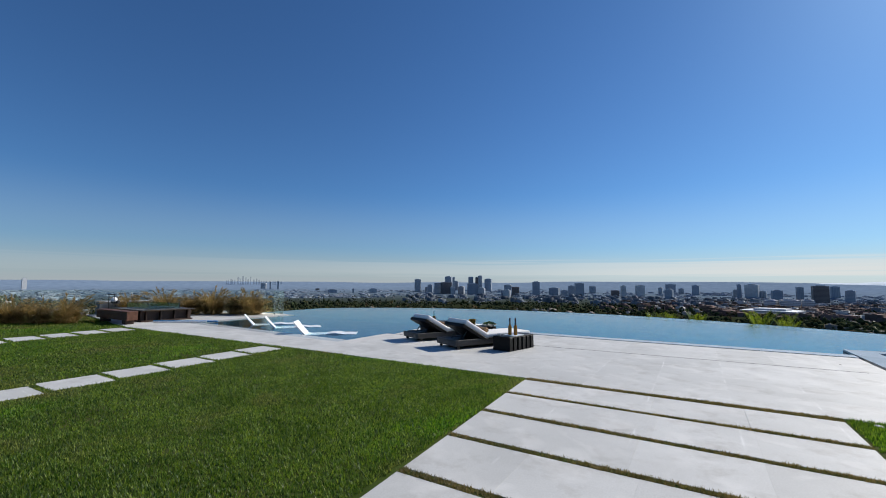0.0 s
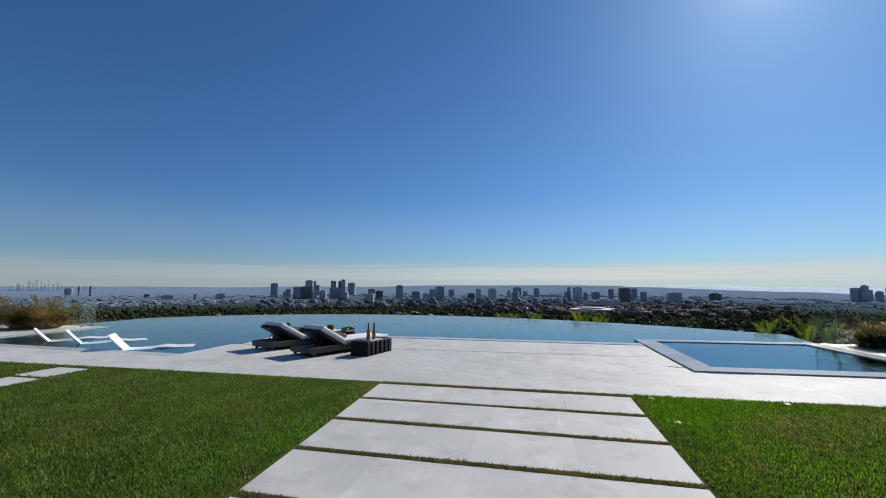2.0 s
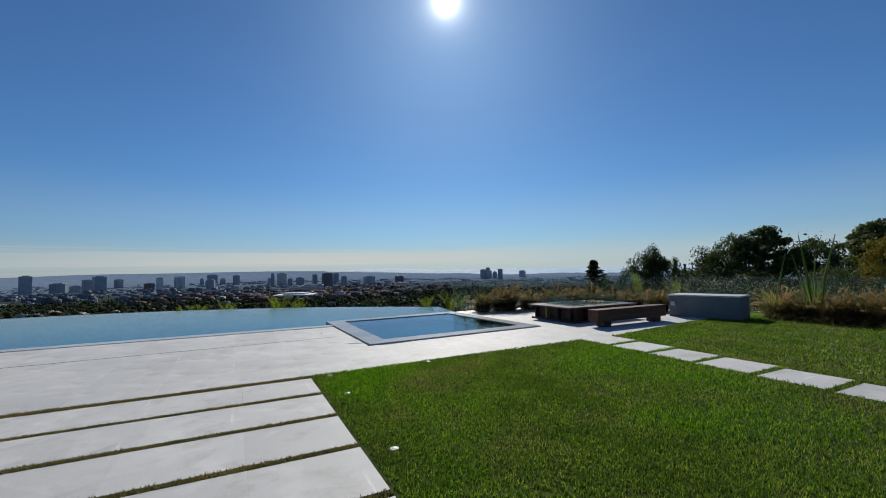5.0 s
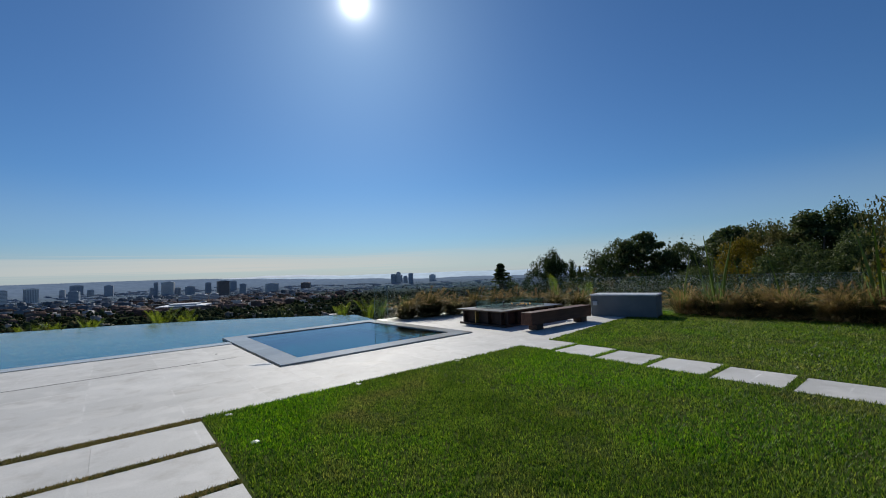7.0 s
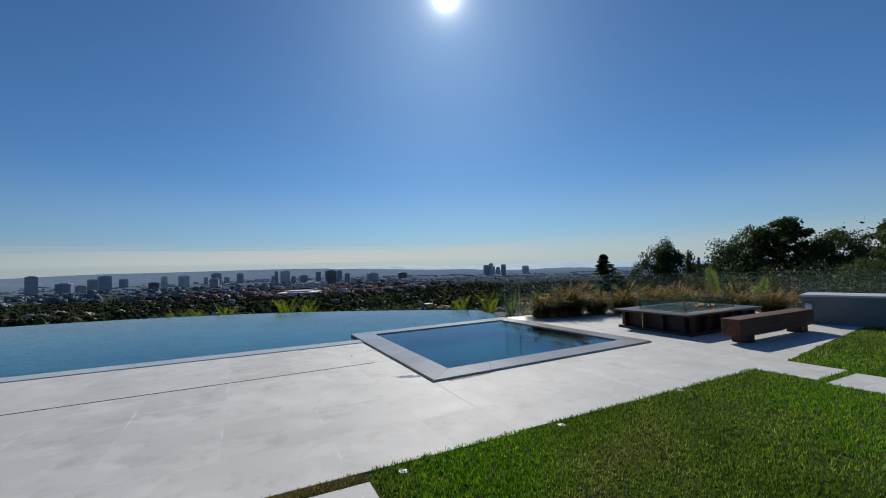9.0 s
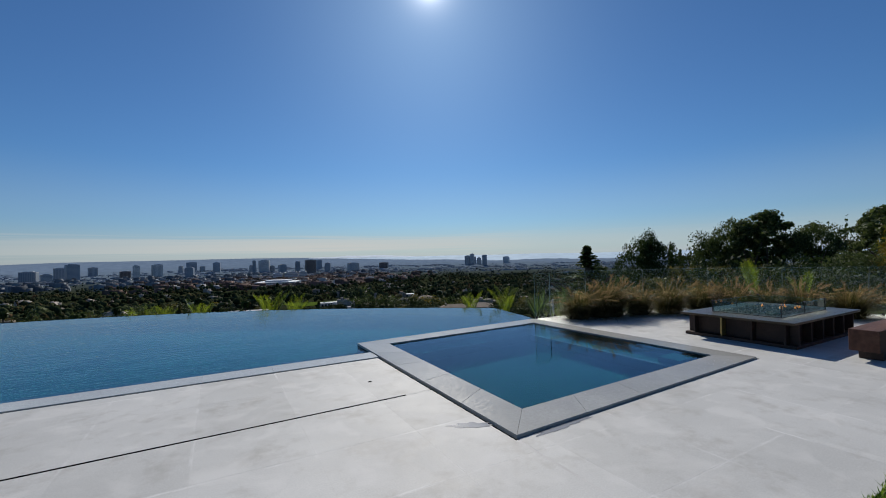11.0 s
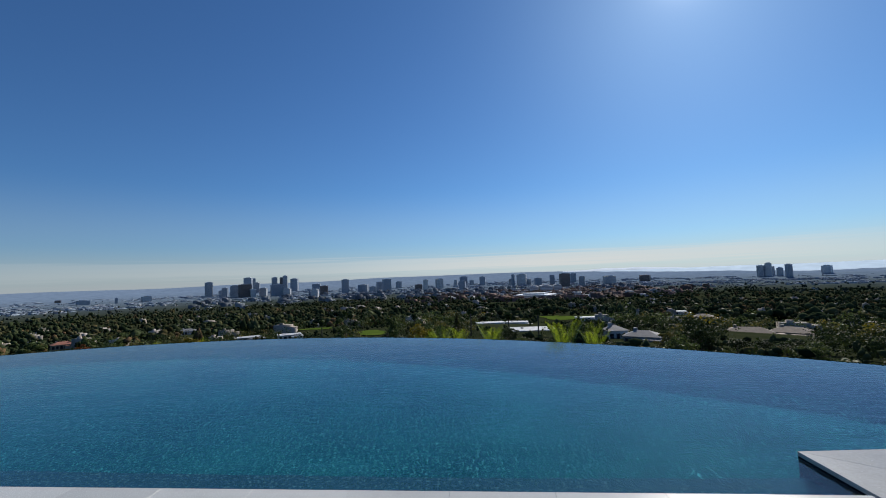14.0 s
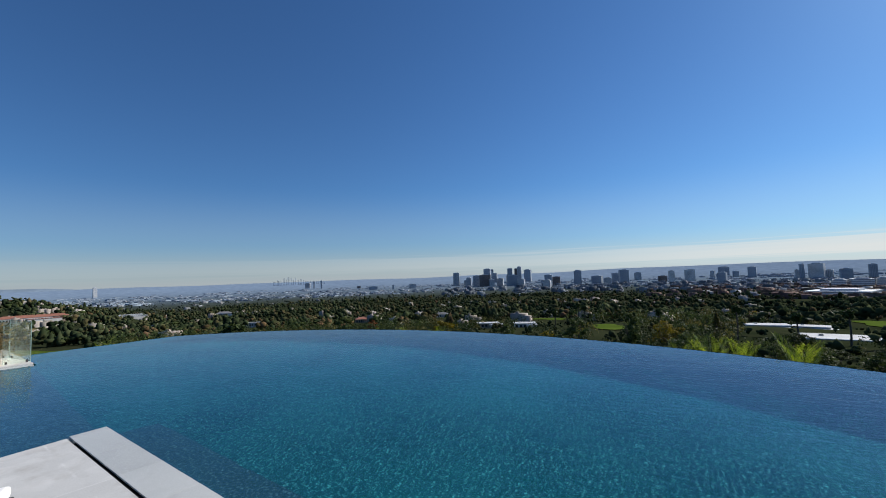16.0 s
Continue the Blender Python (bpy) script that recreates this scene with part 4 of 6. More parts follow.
# ---- palms below the rim ----
def frond(bm, rnd, base, ang, tilt, L):
    pts = []
    for i in range(9):
        f = i / 8
        out = L * (math.cos(tilt) * f + 0.18 * f * f)
        z = L * (math.sin(tilt) * f - 0.30 * f * f * (1.2 - tilt / 1.6))
        pts.append(Vector(base) + Vector((math.cos(ang) * out, math.sin(ang) * out, z)))
    tube(bm, pts, [0.02 * (1 - 0.8 * i / 8) for i in range(9)], 4)
    for i in range(30):
        f = 0.10 + 0.88 * i / 29
        k = min(int(f * 8), 7)
        p = pts[k].lerp(pts[k + 1], f * 8 - k)
        d = (pts[k + 1] - pts[k]).normalized()
        sd = d.cross(Vector((0, 0, 1)))
        sd = sd.normalized() if sd.length > 1e-3 else Vector((1, 0, 0))
        up = sd.cross(d)
        ll = L * 0.30 * math.sin(math.pi * (0.12 + 0.80 * f)) * rnd.uniform(0.85, 1.1)
        for s in (-1, 1):
            tip = p + (d * 0.8 + sd * s * 0.55 + up * 0.2) * ll
            mid = p.lerp(tip, 0.5)
            wd = d * 0.009
            a, b2, c2, e = (bm.verts.new(q) for q in (p - wd, mid - wd * 1.2, tip, mid + wd * 1.2))
            bm.faces.new((a, b2, c2, e))


PALM = []
for sd in range(3):
    rnd = random.Random(80 + sd)
    bt = bmesh.new()
    tube(bt, [(0, 0, -4.5), (0.05, 0, -2), (0, 0.03, 0.1)], [0.16, 0.13, 0.10], 10)
    trunk = mesh_of("trunk", bt, BARK)
    fr = []
    for i in range(5):
        bf = bmesh.new()
        frond(bf, rnd, (0, 0, 0.05), i * 2.4 + rnd.uniform(-0.3, 0.3), rnd.uniform(1.2, 1.5), rnd.uniform(1.2, 1.6))
        fr.append(mesh_of("frond", bf, FROND))
    PALM.append((trunk, fr))


def build_palm(x, y, z, size, k, count=5):
    t = thing("palm_tree", "young feathery yellow-green palm just beyond the pool edge", "palm", "palms below the terrace", pose(x, y, z, 0, 0, 50 * k) @ Matrix.Scale(size, 4))
    part("trunk", PALM[k % 3][0], BARK, t)
    for f in PALM[k % 3][1][:count]:
        part("frond", f, FROND, t)


for k, (x, y, z, s) in enumerate(((-0.1, 15.6, -1.05, 0.75), (0.6, 15.5, -0.95, 0.8), (1.2, 15.4, -1.0, 0.75), (2.2, 15.2, -0.95, 0.9), (4.3, 14.4, -0.92, 1.0), (5.1, 14.2, -0.98, 0.85), (9.9, 10.4, -0.65, 0.75), (10.7, 9.7, -0.65, 0.85), (12.2, 9.0, -1.5, 0.9), (-11.2, 15.6, -1.3, 0.8), (-9.9, 16.4, -1.3, 0.8), (-8.6, 16.8, -1.35, 0.8))):
    build_palm(x, y, z, s, k)
for k, (x, y, z, s) in enumerate(((17.6, 5.9, -0.25, 1.0), (18.6, 5.0, -0.45, 0.8), (-17.6, 8.6, -1.3, 0.9))):
    build_palm(x, y, z, s, k + 1, 2 if k < 2 else 4)

# slim grey posts on the slope below the pool
for x, y, z in ((19.8, 17.2, -1.2), (-0.2, 17.5, -1.15), (-12.5, 17.5, -1.6)):
    t = thing("slope_post", "slim grey metal post on the slope below the pool", "post", "slope posts", pose(x, y, z, 4, -5))
    bm = bmesh.new()
    tube(bm, [(0, 0, -7), (0, 0, 0)], 0.07, 10)
    part("shaft", bm, CAPSTONE, t)
    bm = bmesh.new()
    lathe(bm, [(0.075, 0), (0.075, 0.03), (0.04, 0.05)], 10)
    part("cap", bm, CAPSTONE, t)


# ---- trees ----
def leaf_cloud(rg, centres, radii, per, size, flat=0.8):
    n = len(centres) * per
    c = np.repeat(centres, per, 0)
    R = np.repeat(radii, per)
    d = rg.normal(0, 1, (n, 3))
    d /= np.linalg.norm(d, axis=1, keepdims=True)
    d[:, 2] = np.where(d[:, 2] < -0.35, -d[:, 2], d[:, 2])
    p = c + d * (R * rg.uniform(0.55, 1.08, n))[:, None] * np.array([1, 1, flat])
    nrm = d + rg.normal(0, 0.55, (n, 3))
    u = np.cross(nrm, rg.normal(0, 1, (n, 3)))
    u /= np.linalg.norm(u, axis=1, keepdims=True) + 1e-9
    v = np.cross(nrm, u)
    v /= np.linalg.norm(v, axis=1, keepdims=True) + 1e-9
    s = (size * rg.uniform(0.5, 1.25, n))[:, None]
    V = np.stack([p - u * s, p - v * s * 0.6, p + u * s, p + v * s * 0.6], 1).reshape(-1, 3)
    return V, np.arange(n * 4).reshape(n, 4)


def crown_points(rg, kind, H, R, n):
    t = rg.uniform(0, 1, n)
    a = rg.uniform(0, 2 * math.pi, n)
    if kind == "conifer":
        z = H * (0.16 + 0.84 * t)
        r = R * (1 - t) ** 0.85 * rg.uniform(0.45, 1.0, n)
        rad = R * (0.07 + 0.20 * (1 - t))
    elif kind == "ragged":
        z = H * (0.06 + 0.94 * t)
        # limbs in uneven tiers round a thin spire
        r = R * (1 - t) ** 1.05 * rg.uniform(0.0, 1.2, n) * (0.8 + 0.35 * np.sin(t * 46 + 2 * np.sin(a)))
        rad = R * rg.uniform(0.05, 0.15, n) * (0.25 + 0.9 * (1 - t))
    elif kind == "tall":
        z = H * (0.30 + 0.68 * t)
        r = R * np.sqrt(np.sin(math.pi * (0.10 + 0.85 * t))) * rg.uniform(0.25, 1.0, n)
        rad = R * rg.uniform(0.15, 0.31, n)
    else:
        # domed crown of clumps, uneven round the tree
        z = H * (0.34 + (0.58 + 0.05 * np.sin(3 * a + 1.3)) * t)
        r = R * np.sqrt(1 - (t * 0.94) ** 2) * np.sqrt(rg.uniform(0.05, 1.0, n)) * (1 + 0.12 * np.sin(2 * a + 0.7))
        rad = R * rg.uniform(0.17, 0.30, n)
    return np.c_[r * np.cos(a), r * np.sin(a), z], rad


def trunk_mesh(rnd, H, R, kind):
    bm = bmesh.new()
    top = H * (0.95 if kind in ("conifer", "ragged") else 0.55)
    tube(bm, [(0, 0, -1), (0.02 * H, 0, top * 0.5), (0, 0.02 * H, top)], [0.035 * H, 0.026 * H, 0.008 * H], 8)
    for i in range(6):
        a, z = rnd.uniform(0, 6.28), rnd.uniform(0.3, 0.6) * H
        e = (math.cos(a) * R * 0.7, math.sin(a) * R * 0.7, z + 0.22 * H)
        tube(bm, [(0, 0, z * 0.8), (e[0] * 0.5, e[1] * 0.5, z + 0.06 * H), e], [0.014 * H, 0.010 * H, 0.004 * H], 5)
    return mesh_of("trunk", bm, BARK)


LEAVES = {
    "dark": surface("dark_foliage", (0.044, 0.064, 0.023), (0.100, 0.128, 0.042), 0.25, (0.5, 0.7), bump=0, grain=2, island=0.5, thin=0.25, spec=0.08),
    # darker copy of the foliage, crown shade put into its green
    "deep": surface("shade_toned_foliage", (0.024, 0.036, 0.013), (0.052, 0.070, 0.024), 0.25, (0.5, 0.7), bump=0, grain=2, island=0.5, thin=0.1, spec=0.05),
    "mid": LEAF,
    "olive": surface("olive_foliage", (0.072, 0.074, 0.024), (0.13, 0.118, 0.040), 0.25, (0.5, 0.7), bump=0, grain=2, island=0.5, thin=0.25, spec=0.08),
    "gold": surface("golden_foliage", (0.110, 0.095, 0.014), (0.20, 0.16, 0.03), 0.25, (0.5, 0.7), bump=0, grain=2, island=0.45, thin=0.25, spec=0.08),
    "red": surface("russet_foliage", (0.12, 0.045, 0.016), (0.20, 0.085, 0.03), 0.25, (0.5, 0.7), bump=0, grain=2, island=0.45, thin=0.25, spec=0.08),
}
TREES = {}


def tree_kind(kind, tone, detail, sd):
    key = (kind, tone, detail, sd)
    if key not in TREES:
        rg, rnd = np.random.default_rng(sd + 7), random.Random(sd)
        H, R = {"conifer": (1.0, 0.20), "tall": (1.0, 0.27), "ragged": (1.0, 0.26), "round": (1.0, 0.52)}[kind]
        n, per, size = (72, 150, 0.0138) if detail else (34, 56, 0.031)
        if kind == "conifer":
            n, per = n * 3, per // 3
        if kind == "ragged":
            n, per = 220, 26
        C, rad = crown_points(rg, kind, H, R, n)
        V, F = leaf_cloud(rg, C, rad, per, size)
        TREES[key] = (trunk_mesh(rnd, H, R, kind), cloud_mesh("crown", V, F, LEAVES[tone]))
    return TREES[key]


WORDS = {"conifer": "tall dark conifer", "ragged": "ragged sparse dark conifer", "tall": "tall open-crowned tree", "round": "broad rounded tree"}
TONES = {"dark": "with dark green foliage", "deep": "with foliage coloured deep green as if shaded", "mid": "with green foliage", "olive": "with olive-brown foliage", "gold": "with yellow-green foliage", "red": "with russet foliage"}


def build_tree(x, y, z, H, kind, tone, detail, sd, wide=1.0):
    tr, cr = tree_kind(kind, tone, detail, sd)
    t = thing("tree", WORDS[kind] + " " + TONES[tone] + " on the hillside", "tree", "", Matrix.LocRotScale((x, y, z), Euler((0, 0, sd * 1.7 + x)), (H * wide, H * wide, H)))
    part("trunk", tr, BARK, t)
    part("crown", cr, LEAVES[tone], t)


def polar(a_deg, r):
    a = radians(a_deg)
    return r * math.sin(a), r * math.cos(a), ground_z(r, a)


# the wooded ridge: bearing, distance, elevation of the top in degrees, kind, tone, width
RIDGE_A = [(46.9, 150, 0.9, "ragged", "dark", 3.6), (48.4, 152, -1.2, "round", "dark", 0.6), (52.8, 128, 1.4, "round", "mid", 0.7), (54.6, 128, 2.2, "round", "mid", 0.62), (56.4, 140, 0.5, "ragged", "dark", 1.4), (57.4, 138, 0.1, "ragged", "dark", 1.4), (59.6, 120, 1.7, "round", "mid", 0.8), (61.8, 118, 3.3, "round", "dark", 0.62), (63.8, 117, 3.0, "tall", "dark", 1.2), (65.4, 117, 3.8, "tall", "dark", 1.3)]
RIDGE_B = [(67.4, 122, 1.7, "round", "dark", 0.8), (68.8, 116, 2.5, "round", "dark", 0.8), (70.8, 118, 1.4, "round", "mid", 0.8), (72.6, 120, 0.8, "round", "olive", 0.7), (73.8, 96, 3.3, "tall", "dark", 1.3), (75.0, 90, 3.7, "tall", "dark", 1.5), (76.6, 92, 4.3, "round", "dark", 0.7), (75.6, 76, 2.4, "round", "gold", 0.8), (78.4, 78, 3.5, "round", "olive", 0.8), (80.2, 84, 3.4, "round", "dark", 0.85)]
RIDGE_C = [(81.8, 80, 4.6, "tall", "dark", 1.5), (83.2, 82, 5.2, "round", "dark", 0.7), (84.8, 84, 4.2, "round", "dark", 0.85), (90.0, 24, 5.6, "round", "olive", 0.55), (93, 22, 7.0, "round", "gold", 0.6), (97, 26, 7.0, "round", "olive", 0.8), (79.4, 60, 1.6, "round", "dark", 1.0), (83.0, 58, 1.4, "round", "dark", 1.0), (86.0, 62, 2.6, "round", "dark", 1.0), (71.0, 75, -0.6, "round", "dark", 1.1)]
for i, (a, r, top, kind, tone, w) in enumerate(RIDGE_A + RIDGE_B + RIDGE_C):
    x, y, z = polar(a, r)
    x, y, z = x + 2.8, y - 4.4, z - 2.0
    build_tree(x, y, z, 1.5 + r * math.tan(radians(top)) - z, kind, tone, True, i % 6, w * 0.8)
rt = random.Random(33)
for i in range(32):
    a, r = rt.uniform(47, 88), rt.uniform(70, 140)
    x, y, z = polar(a, r)
    x, y = x + 2.8, y - 4.4
    H = max(4.0, (1.4 - r * math.tan(radians(rt.uniform(0.4, 2.6)))) - z)
    build_tree(x, y, z - 0.5, min(H, 13), "round", rt.choice(("dark", "dark", "mid", "olive")), False, i % 5, rt.uniform(0.8, 1.2))

# fairways between the woods: bearing, distance, half width, half depth
FAIRWAYS = [(-15.2, 330, 12, 34), (-22.4, 520, 18, 34), (10.4, 560, 30, 40), (14.0, 570, 24, 30), (-84, 480, 60, 60)]
FAIRWAY = surface("mown_fairway", (0.062, 0.100, 0.016), (0.098, 0.138, 0.026), 0.05, (0.8, 0.95), bump=0, grain=1.5, spec=0.0)


def drape(bm, a_deg, r, hw, hd, lift):
    n = 28
    ring = []
    for i in range(n):
        q = 2 * math.pi * i / n
        wob = 1 + 0.22 * math.sin(2 * q + a_deg) + 0.12 * math.sin(3 * q + r)
        aa = radians(a_deg) + hw * wob * math.cos(q) / r
        rr = r + hd * wob * math.sin(q)
        ring.append(bm.verts.new((rr * math.sin(aa), rr * math.cos(aa), ground_z(rr, aa) + lift)))
    c = bm.verts.new((r * math.sin(radians(a_deg)), r * math.cos(radians(a_deg)), ground_z(r, radians(a_deg)) + lift))
    for i in range(n):
        bm.faces.new((c, ring[i], ring[(i + 1) % n]))


bm = bmesh.new()
for f in FAIRWAYS:
    drape(bm, *f, 0.6)
tagged(part("fairways", bm, FAIRWAY, None, "mown green golf fairways among the woods"), "", "fairway", "", "stuff")

# ---- houses on the slopes ----
WALLS = {"white": surface("white_render", (0.55, 0.54, 0.52), (0.66, 0.65, 0.63), 0.3, (0.8, 0.95), bump=0.1, grain=6),
         "grey": surface("grey_render", (0.22, 0.23, 0.24), (0.30, 0.31, 0.32), 0.3, (0.8, 0.95), bump=0.1, grain=6),
         "tan": surface("tan_render", (0.32, 0.27, 0.21), (0.42, 0.36, 0.28), 0.3, (0.8, 0.95), bump=0.1, grain=6)}
ROOFS = {"pale": surface("pale_flat_roof", (0.42, 0.43, 0.44), (0.58, 0.59, 0.60), 0.3, (0.7, 0.9), bump=0.1, grain=3),
         "grey": surface("grey_roof", (0.14, 0.14, 0.145), (0.21, 0.21, 0.215), 0.4, (0.7, 0.9), bump=0.2, grain=5),
         "brown": surface("brown_shingle_roof", (0.13, 0.085, 0.06), (0.20, 0.14, 0.10), 0.4, (0.7, 0.9), bump=0.2, grain=5),
         "red": surface("red_tile_roof", (0.24, 0.095, 0.06), (0.34, 0.15, 0.10), 0.4, (0.7, 0.9), bump=0.2, grain=5)}
PANE = surface("dark_window", (0.02, 0.025, 0.03), (0.04, 0.05, 0.06), 1.0, (0.05, 0.15), bump=0)


def r_at(elev, a_deg=0.0):
    # the eastern slope climbs again beyond the valley
    east = a_deg < -70
    lo, hi = (400.0, 1500.0) if east else (60.0, 4500.0)
    for _ in range(50):
        mid = (lo + hi) / 2
        level = ground_z(mid, radians(a_deg)) if east else float(np.interp(mid, *PROFILE))
        if math.degrees(math.atan2(level - 1.6, mid)) < elev:
            lo = mid
        else:
            hi = mid
    return lo


CLEAR = []


def build_house(a_deg, elev, W, D, H, wall, roof, pitched, turn=0.0):
    r = r_at(elev, a_deg)
    r = r_at(elev - math.degrees(0.4 * H / r), a_deg)
    x, y, z = polar(a_deg, r)
    z = 1.6 + r * math.tan(radians(elev)) - H * 0.55
    CLEAR.append((a_deg, r - D, r + 16, math.degrees(W / r) * 0.42, elev + 0.15))
    t = thing("house", f"{wall} hillside house with a {roof} {'pitched' if pitched else 'flat'} roof among trees", "house", "hillside houses", pose(x, y, z, 0, 0, turn - a_deg))
    bm = bmesh.new()
    box(bm, -W / 2, W / 2, -D / 2, D / 2, -14, H)
    box(bm, -W / 2 + W * 0.55, W / 2 + W * 0.18, -D / 2 - D * 0.25, D * 0.1, -14, H * 0.72)
    part("wall", bm, WALLS[wall], t)
    bm = bmesh.new()
    e = 0.6
    if pitched:
        h2 = H + min(W, D) * 0.24
        lo = [bm.verts.new(p) for p in ((-W / 2 - e, -D / 2 - e, H), (W / 2 + e, -D / 2 - e, H), (W / 2 + e, D / 2 + e, H), (-W / 2 - e, D / 2 + e, H))]
        k = (W - D) / 2 if W > D else 0.3
        hi = [bm.verts.new((-k, 0, h2)), bm.verts.new((k, 0, h2))]
        for q in ((lo[0], lo[1], hi[1], hi[0]), (lo[1], lo[2], hi[1]), (lo[2], lo[3], hi[0], hi[1]), (lo[3], lo[0], hi[0]), (lo[3], lo[2], lo[1], lo[0])):
            bm.faces.new(q)
    else:
        box(bm, -W / 2 - e, W / 2 + e, -D / 2 - e, D / 2 + e, H + 0.01, H + 0.45)
    box(bm, -W / 2 + W * 0.55, W / 2 + W * 0.18 + e, -D / 2 - D * 0.25 - e, D * 0.1, H * 0.72 + 0.01, H * 0.72 + 0.4)
    rf = part("roof", bm, ROOFS[roof], t)
    bm = bmesh.new()
    box(bm, -W * 0.28, -W * 0.28 + 1.6, D * 0.05, D * 0.05 + 1.4, H + 0.3, H + (1.2 if not pitched else min(W, D) * 0.24 + 0.8))
    part("chimney", bm, WALLS[wall], rf)
    m = max(3, int(W / 3.2))
    for i in range(m):
        bm = bmesh.new()
        x0 = -W / 2 + W * (i + 0.18) / m
        box(bm, x0, x0 + W / m * 0.62, -D / 2 - 0.06, -D / 2 + 0.02, H * 0.25, H * 0.8)
        part("window", bm, PANE, t)


HOUSES_A = [(6.8, -7.6, 27, 18, 4.5, "grey", "pale", 0, 8), (4.6, -6.5, 20, 12, 4, "white", "pale", 0, 0), (1.0, -6.5, 26, 13, 4, "white", "pale", 0, 12), (17.0, -8.0, 9, 9, 7, "white", "grey", 1, 20), (20.2, -8.4, 14, 9, 4.6, "grey", "grey", 1, -10), (30.6, -7.4, 24, 12, 3.6, "tan", "brown", 1, 10), (34.4, -7.2, 21, 12, 3.6, "tan", "brown", 1, -12)]
HOUSES_B = [(-25.6, -6.7, 18, 11, 4, "white", "pale", 0, 5), (-30.5, -6.6, 20, 10, 4, "tan", "pale", 0, 0), (-47.8, -5.4, 20, 12, 6, "tan", "red", 1, 10), (-82, -2.75, 60, 16, 9, "white", "red", 1, 5), (-80, -2.7, 40, 16, 9, "tan", "red", 1, 0), (-73.8, -3.1, 42, 16, 10, "white", "pale", 0, 8), (-64.7, -3.6, 34, 16, 10, "white", "grey", 1, 0), (-61.2, -5.0, 34, 14, 6, "white", "grey", 0, -6)]
HOUSES_C = [(43.5, -5.0, 16, 9, 6, "white", "brown", 1, 30), (62.0, -4.0, 26, 12, 5, "white", "grey", 0, 20), (58.0, -4.2, 18, 12, 5, "grey", "grey", 0, 0), (24.0, -5.2, 22, 14, 5, "white", "pale", 0, 0), (13.5, -6.0, 22, 12, 5, "white", "pale", 0, 15), (26.5, -5.8, 18, 12, 5, "tan", "brown", 1, 0), (-37, -5.2, 20, 12, 6, "white", "grey", 1, 0)]
for h in HOUSES_A + HOUSES_B + HOUSES_C:
    build_house(*h)


def clear_of(a, r, h=12.0):
    """Keeps trees off houses and fairways, and out of the open views towards them."""
    top = None
    for ca, near, far, cw, sight in CLEAR:
        if abs(a - ca) < cw + math.degrees(0.2 * h / r) and r < far:
            if r > near:
                return False
            if top is None:
                top = math.degrees(math.atan2(ground_z(r, radians(a)) + h - 1.6, r))
            if top > sight:
                return False
    return True


for fa, fr, hw, hd in FAIRWAYS:
    CLEAR.append((fa, fr - hd, fr + hd, math.degrees(hw / fr), math.degrees(math.atan2(ground_z(fr - hd * 0.6, radians(fa)) - 1.6, fr - hd * 0.6))))


# single trees on the near slopes
for i in range(100):
    a, r = rt.uniform(-84, 48), 95 * (330 / 95) ** rt.random()
    H0 = rt.uniform(6, 12.5)
    if not clear_of(a, r, H0):
        continue
    x, y, z = polar(a, r)
    tone = rt.choice(("dark", "dark", "mid", "mid", "olive", "gold" if rt.random() < 0.3 else "mid", "red" if rt.random() < 0.15 else "dark"))
    kind = rt.choice(("round", "round", "round", "round", "tall", "conifer"))
    H = H0 * {"round": 0.9, "tall": 1.25, "conifer": 1.35}[kind]
    build_tree(x, y, z - 0.5, H, kind, tone, False, i % 5, rt.uniform(0.85, 1.2))


# dark trees and shrubs crowding the garden plots below the east rim
for i in range(46):
    a, r = rt.uniform(8, 47), 130 * (300 / 130) ** rt.random()
    H0 = rt.uniform(5, 11)
    if not clear_of(a, r, H0):
        continue
    x, y, z = polar(a, r)
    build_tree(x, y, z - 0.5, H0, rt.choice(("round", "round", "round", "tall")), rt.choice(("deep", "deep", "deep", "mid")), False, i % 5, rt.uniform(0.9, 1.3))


# trees before those houses, heights cut to the camera's sight line
for ha, elev, W, D, H, *rest in HOUSES_A + HOUSES_C:
    hr = r_at(elev)
    for i in range(24 if 10 < ha < 40 else 6):
        a, r = ha + math.degrees(W / hr) * rt.uniform(-0.9, 0.9), hr * rt.uniform(0.42, 0.94)
        x, y, z = polar(a, r)
        H0 = min(9.0, 1.6 + r * math.tan(radians(elev - rt.uniform(0.2, 0.7))) - z)
        if H0 > 1.6 and 0 < a < 46:
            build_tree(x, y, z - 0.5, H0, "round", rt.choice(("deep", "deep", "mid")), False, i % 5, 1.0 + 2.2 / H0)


def build_fan_palm(a_deg, r, H, sd):
    x, y, z = polar(a_deg, r)
    t = thing("fan_palm", "tall slim fan palm with a shaggy round head", "palm", "fan palms on the slope", pose(x, y, z))
    bm = bmesh.new()
    tube(bm, [(0, 0, -1), (0.3, 0, H * 0.5), (0.1, 0.2, H)], [0.45, 0.35, 0.28], 7)
    part("trunk", bm, BARK, t)
    rg = np.random.default_rng(sd)
    V, F = leaf_cloud(rg, np.array([(0.1, 0.2, H), (0.1, 0.2, H - 1.2)]), np.array([1.9, 1.5]), 90, 0.9, 0.9)
    part("crown", cloud_mesh("crown", V, F, LEAVES["mid"]), LEAF, t)


for k, (a, r, H) in enumerate(((-18.6, 330, 17), (-17.8, 300, 15), (-21.5, 280, 12), (-9.2, 260, 13), (-1.5, 250, 15), (3.6, 230, 12), (7.5, 240, 13), (-19.5, 340, 11))):
    build_fan_palm(a, r, H, k)


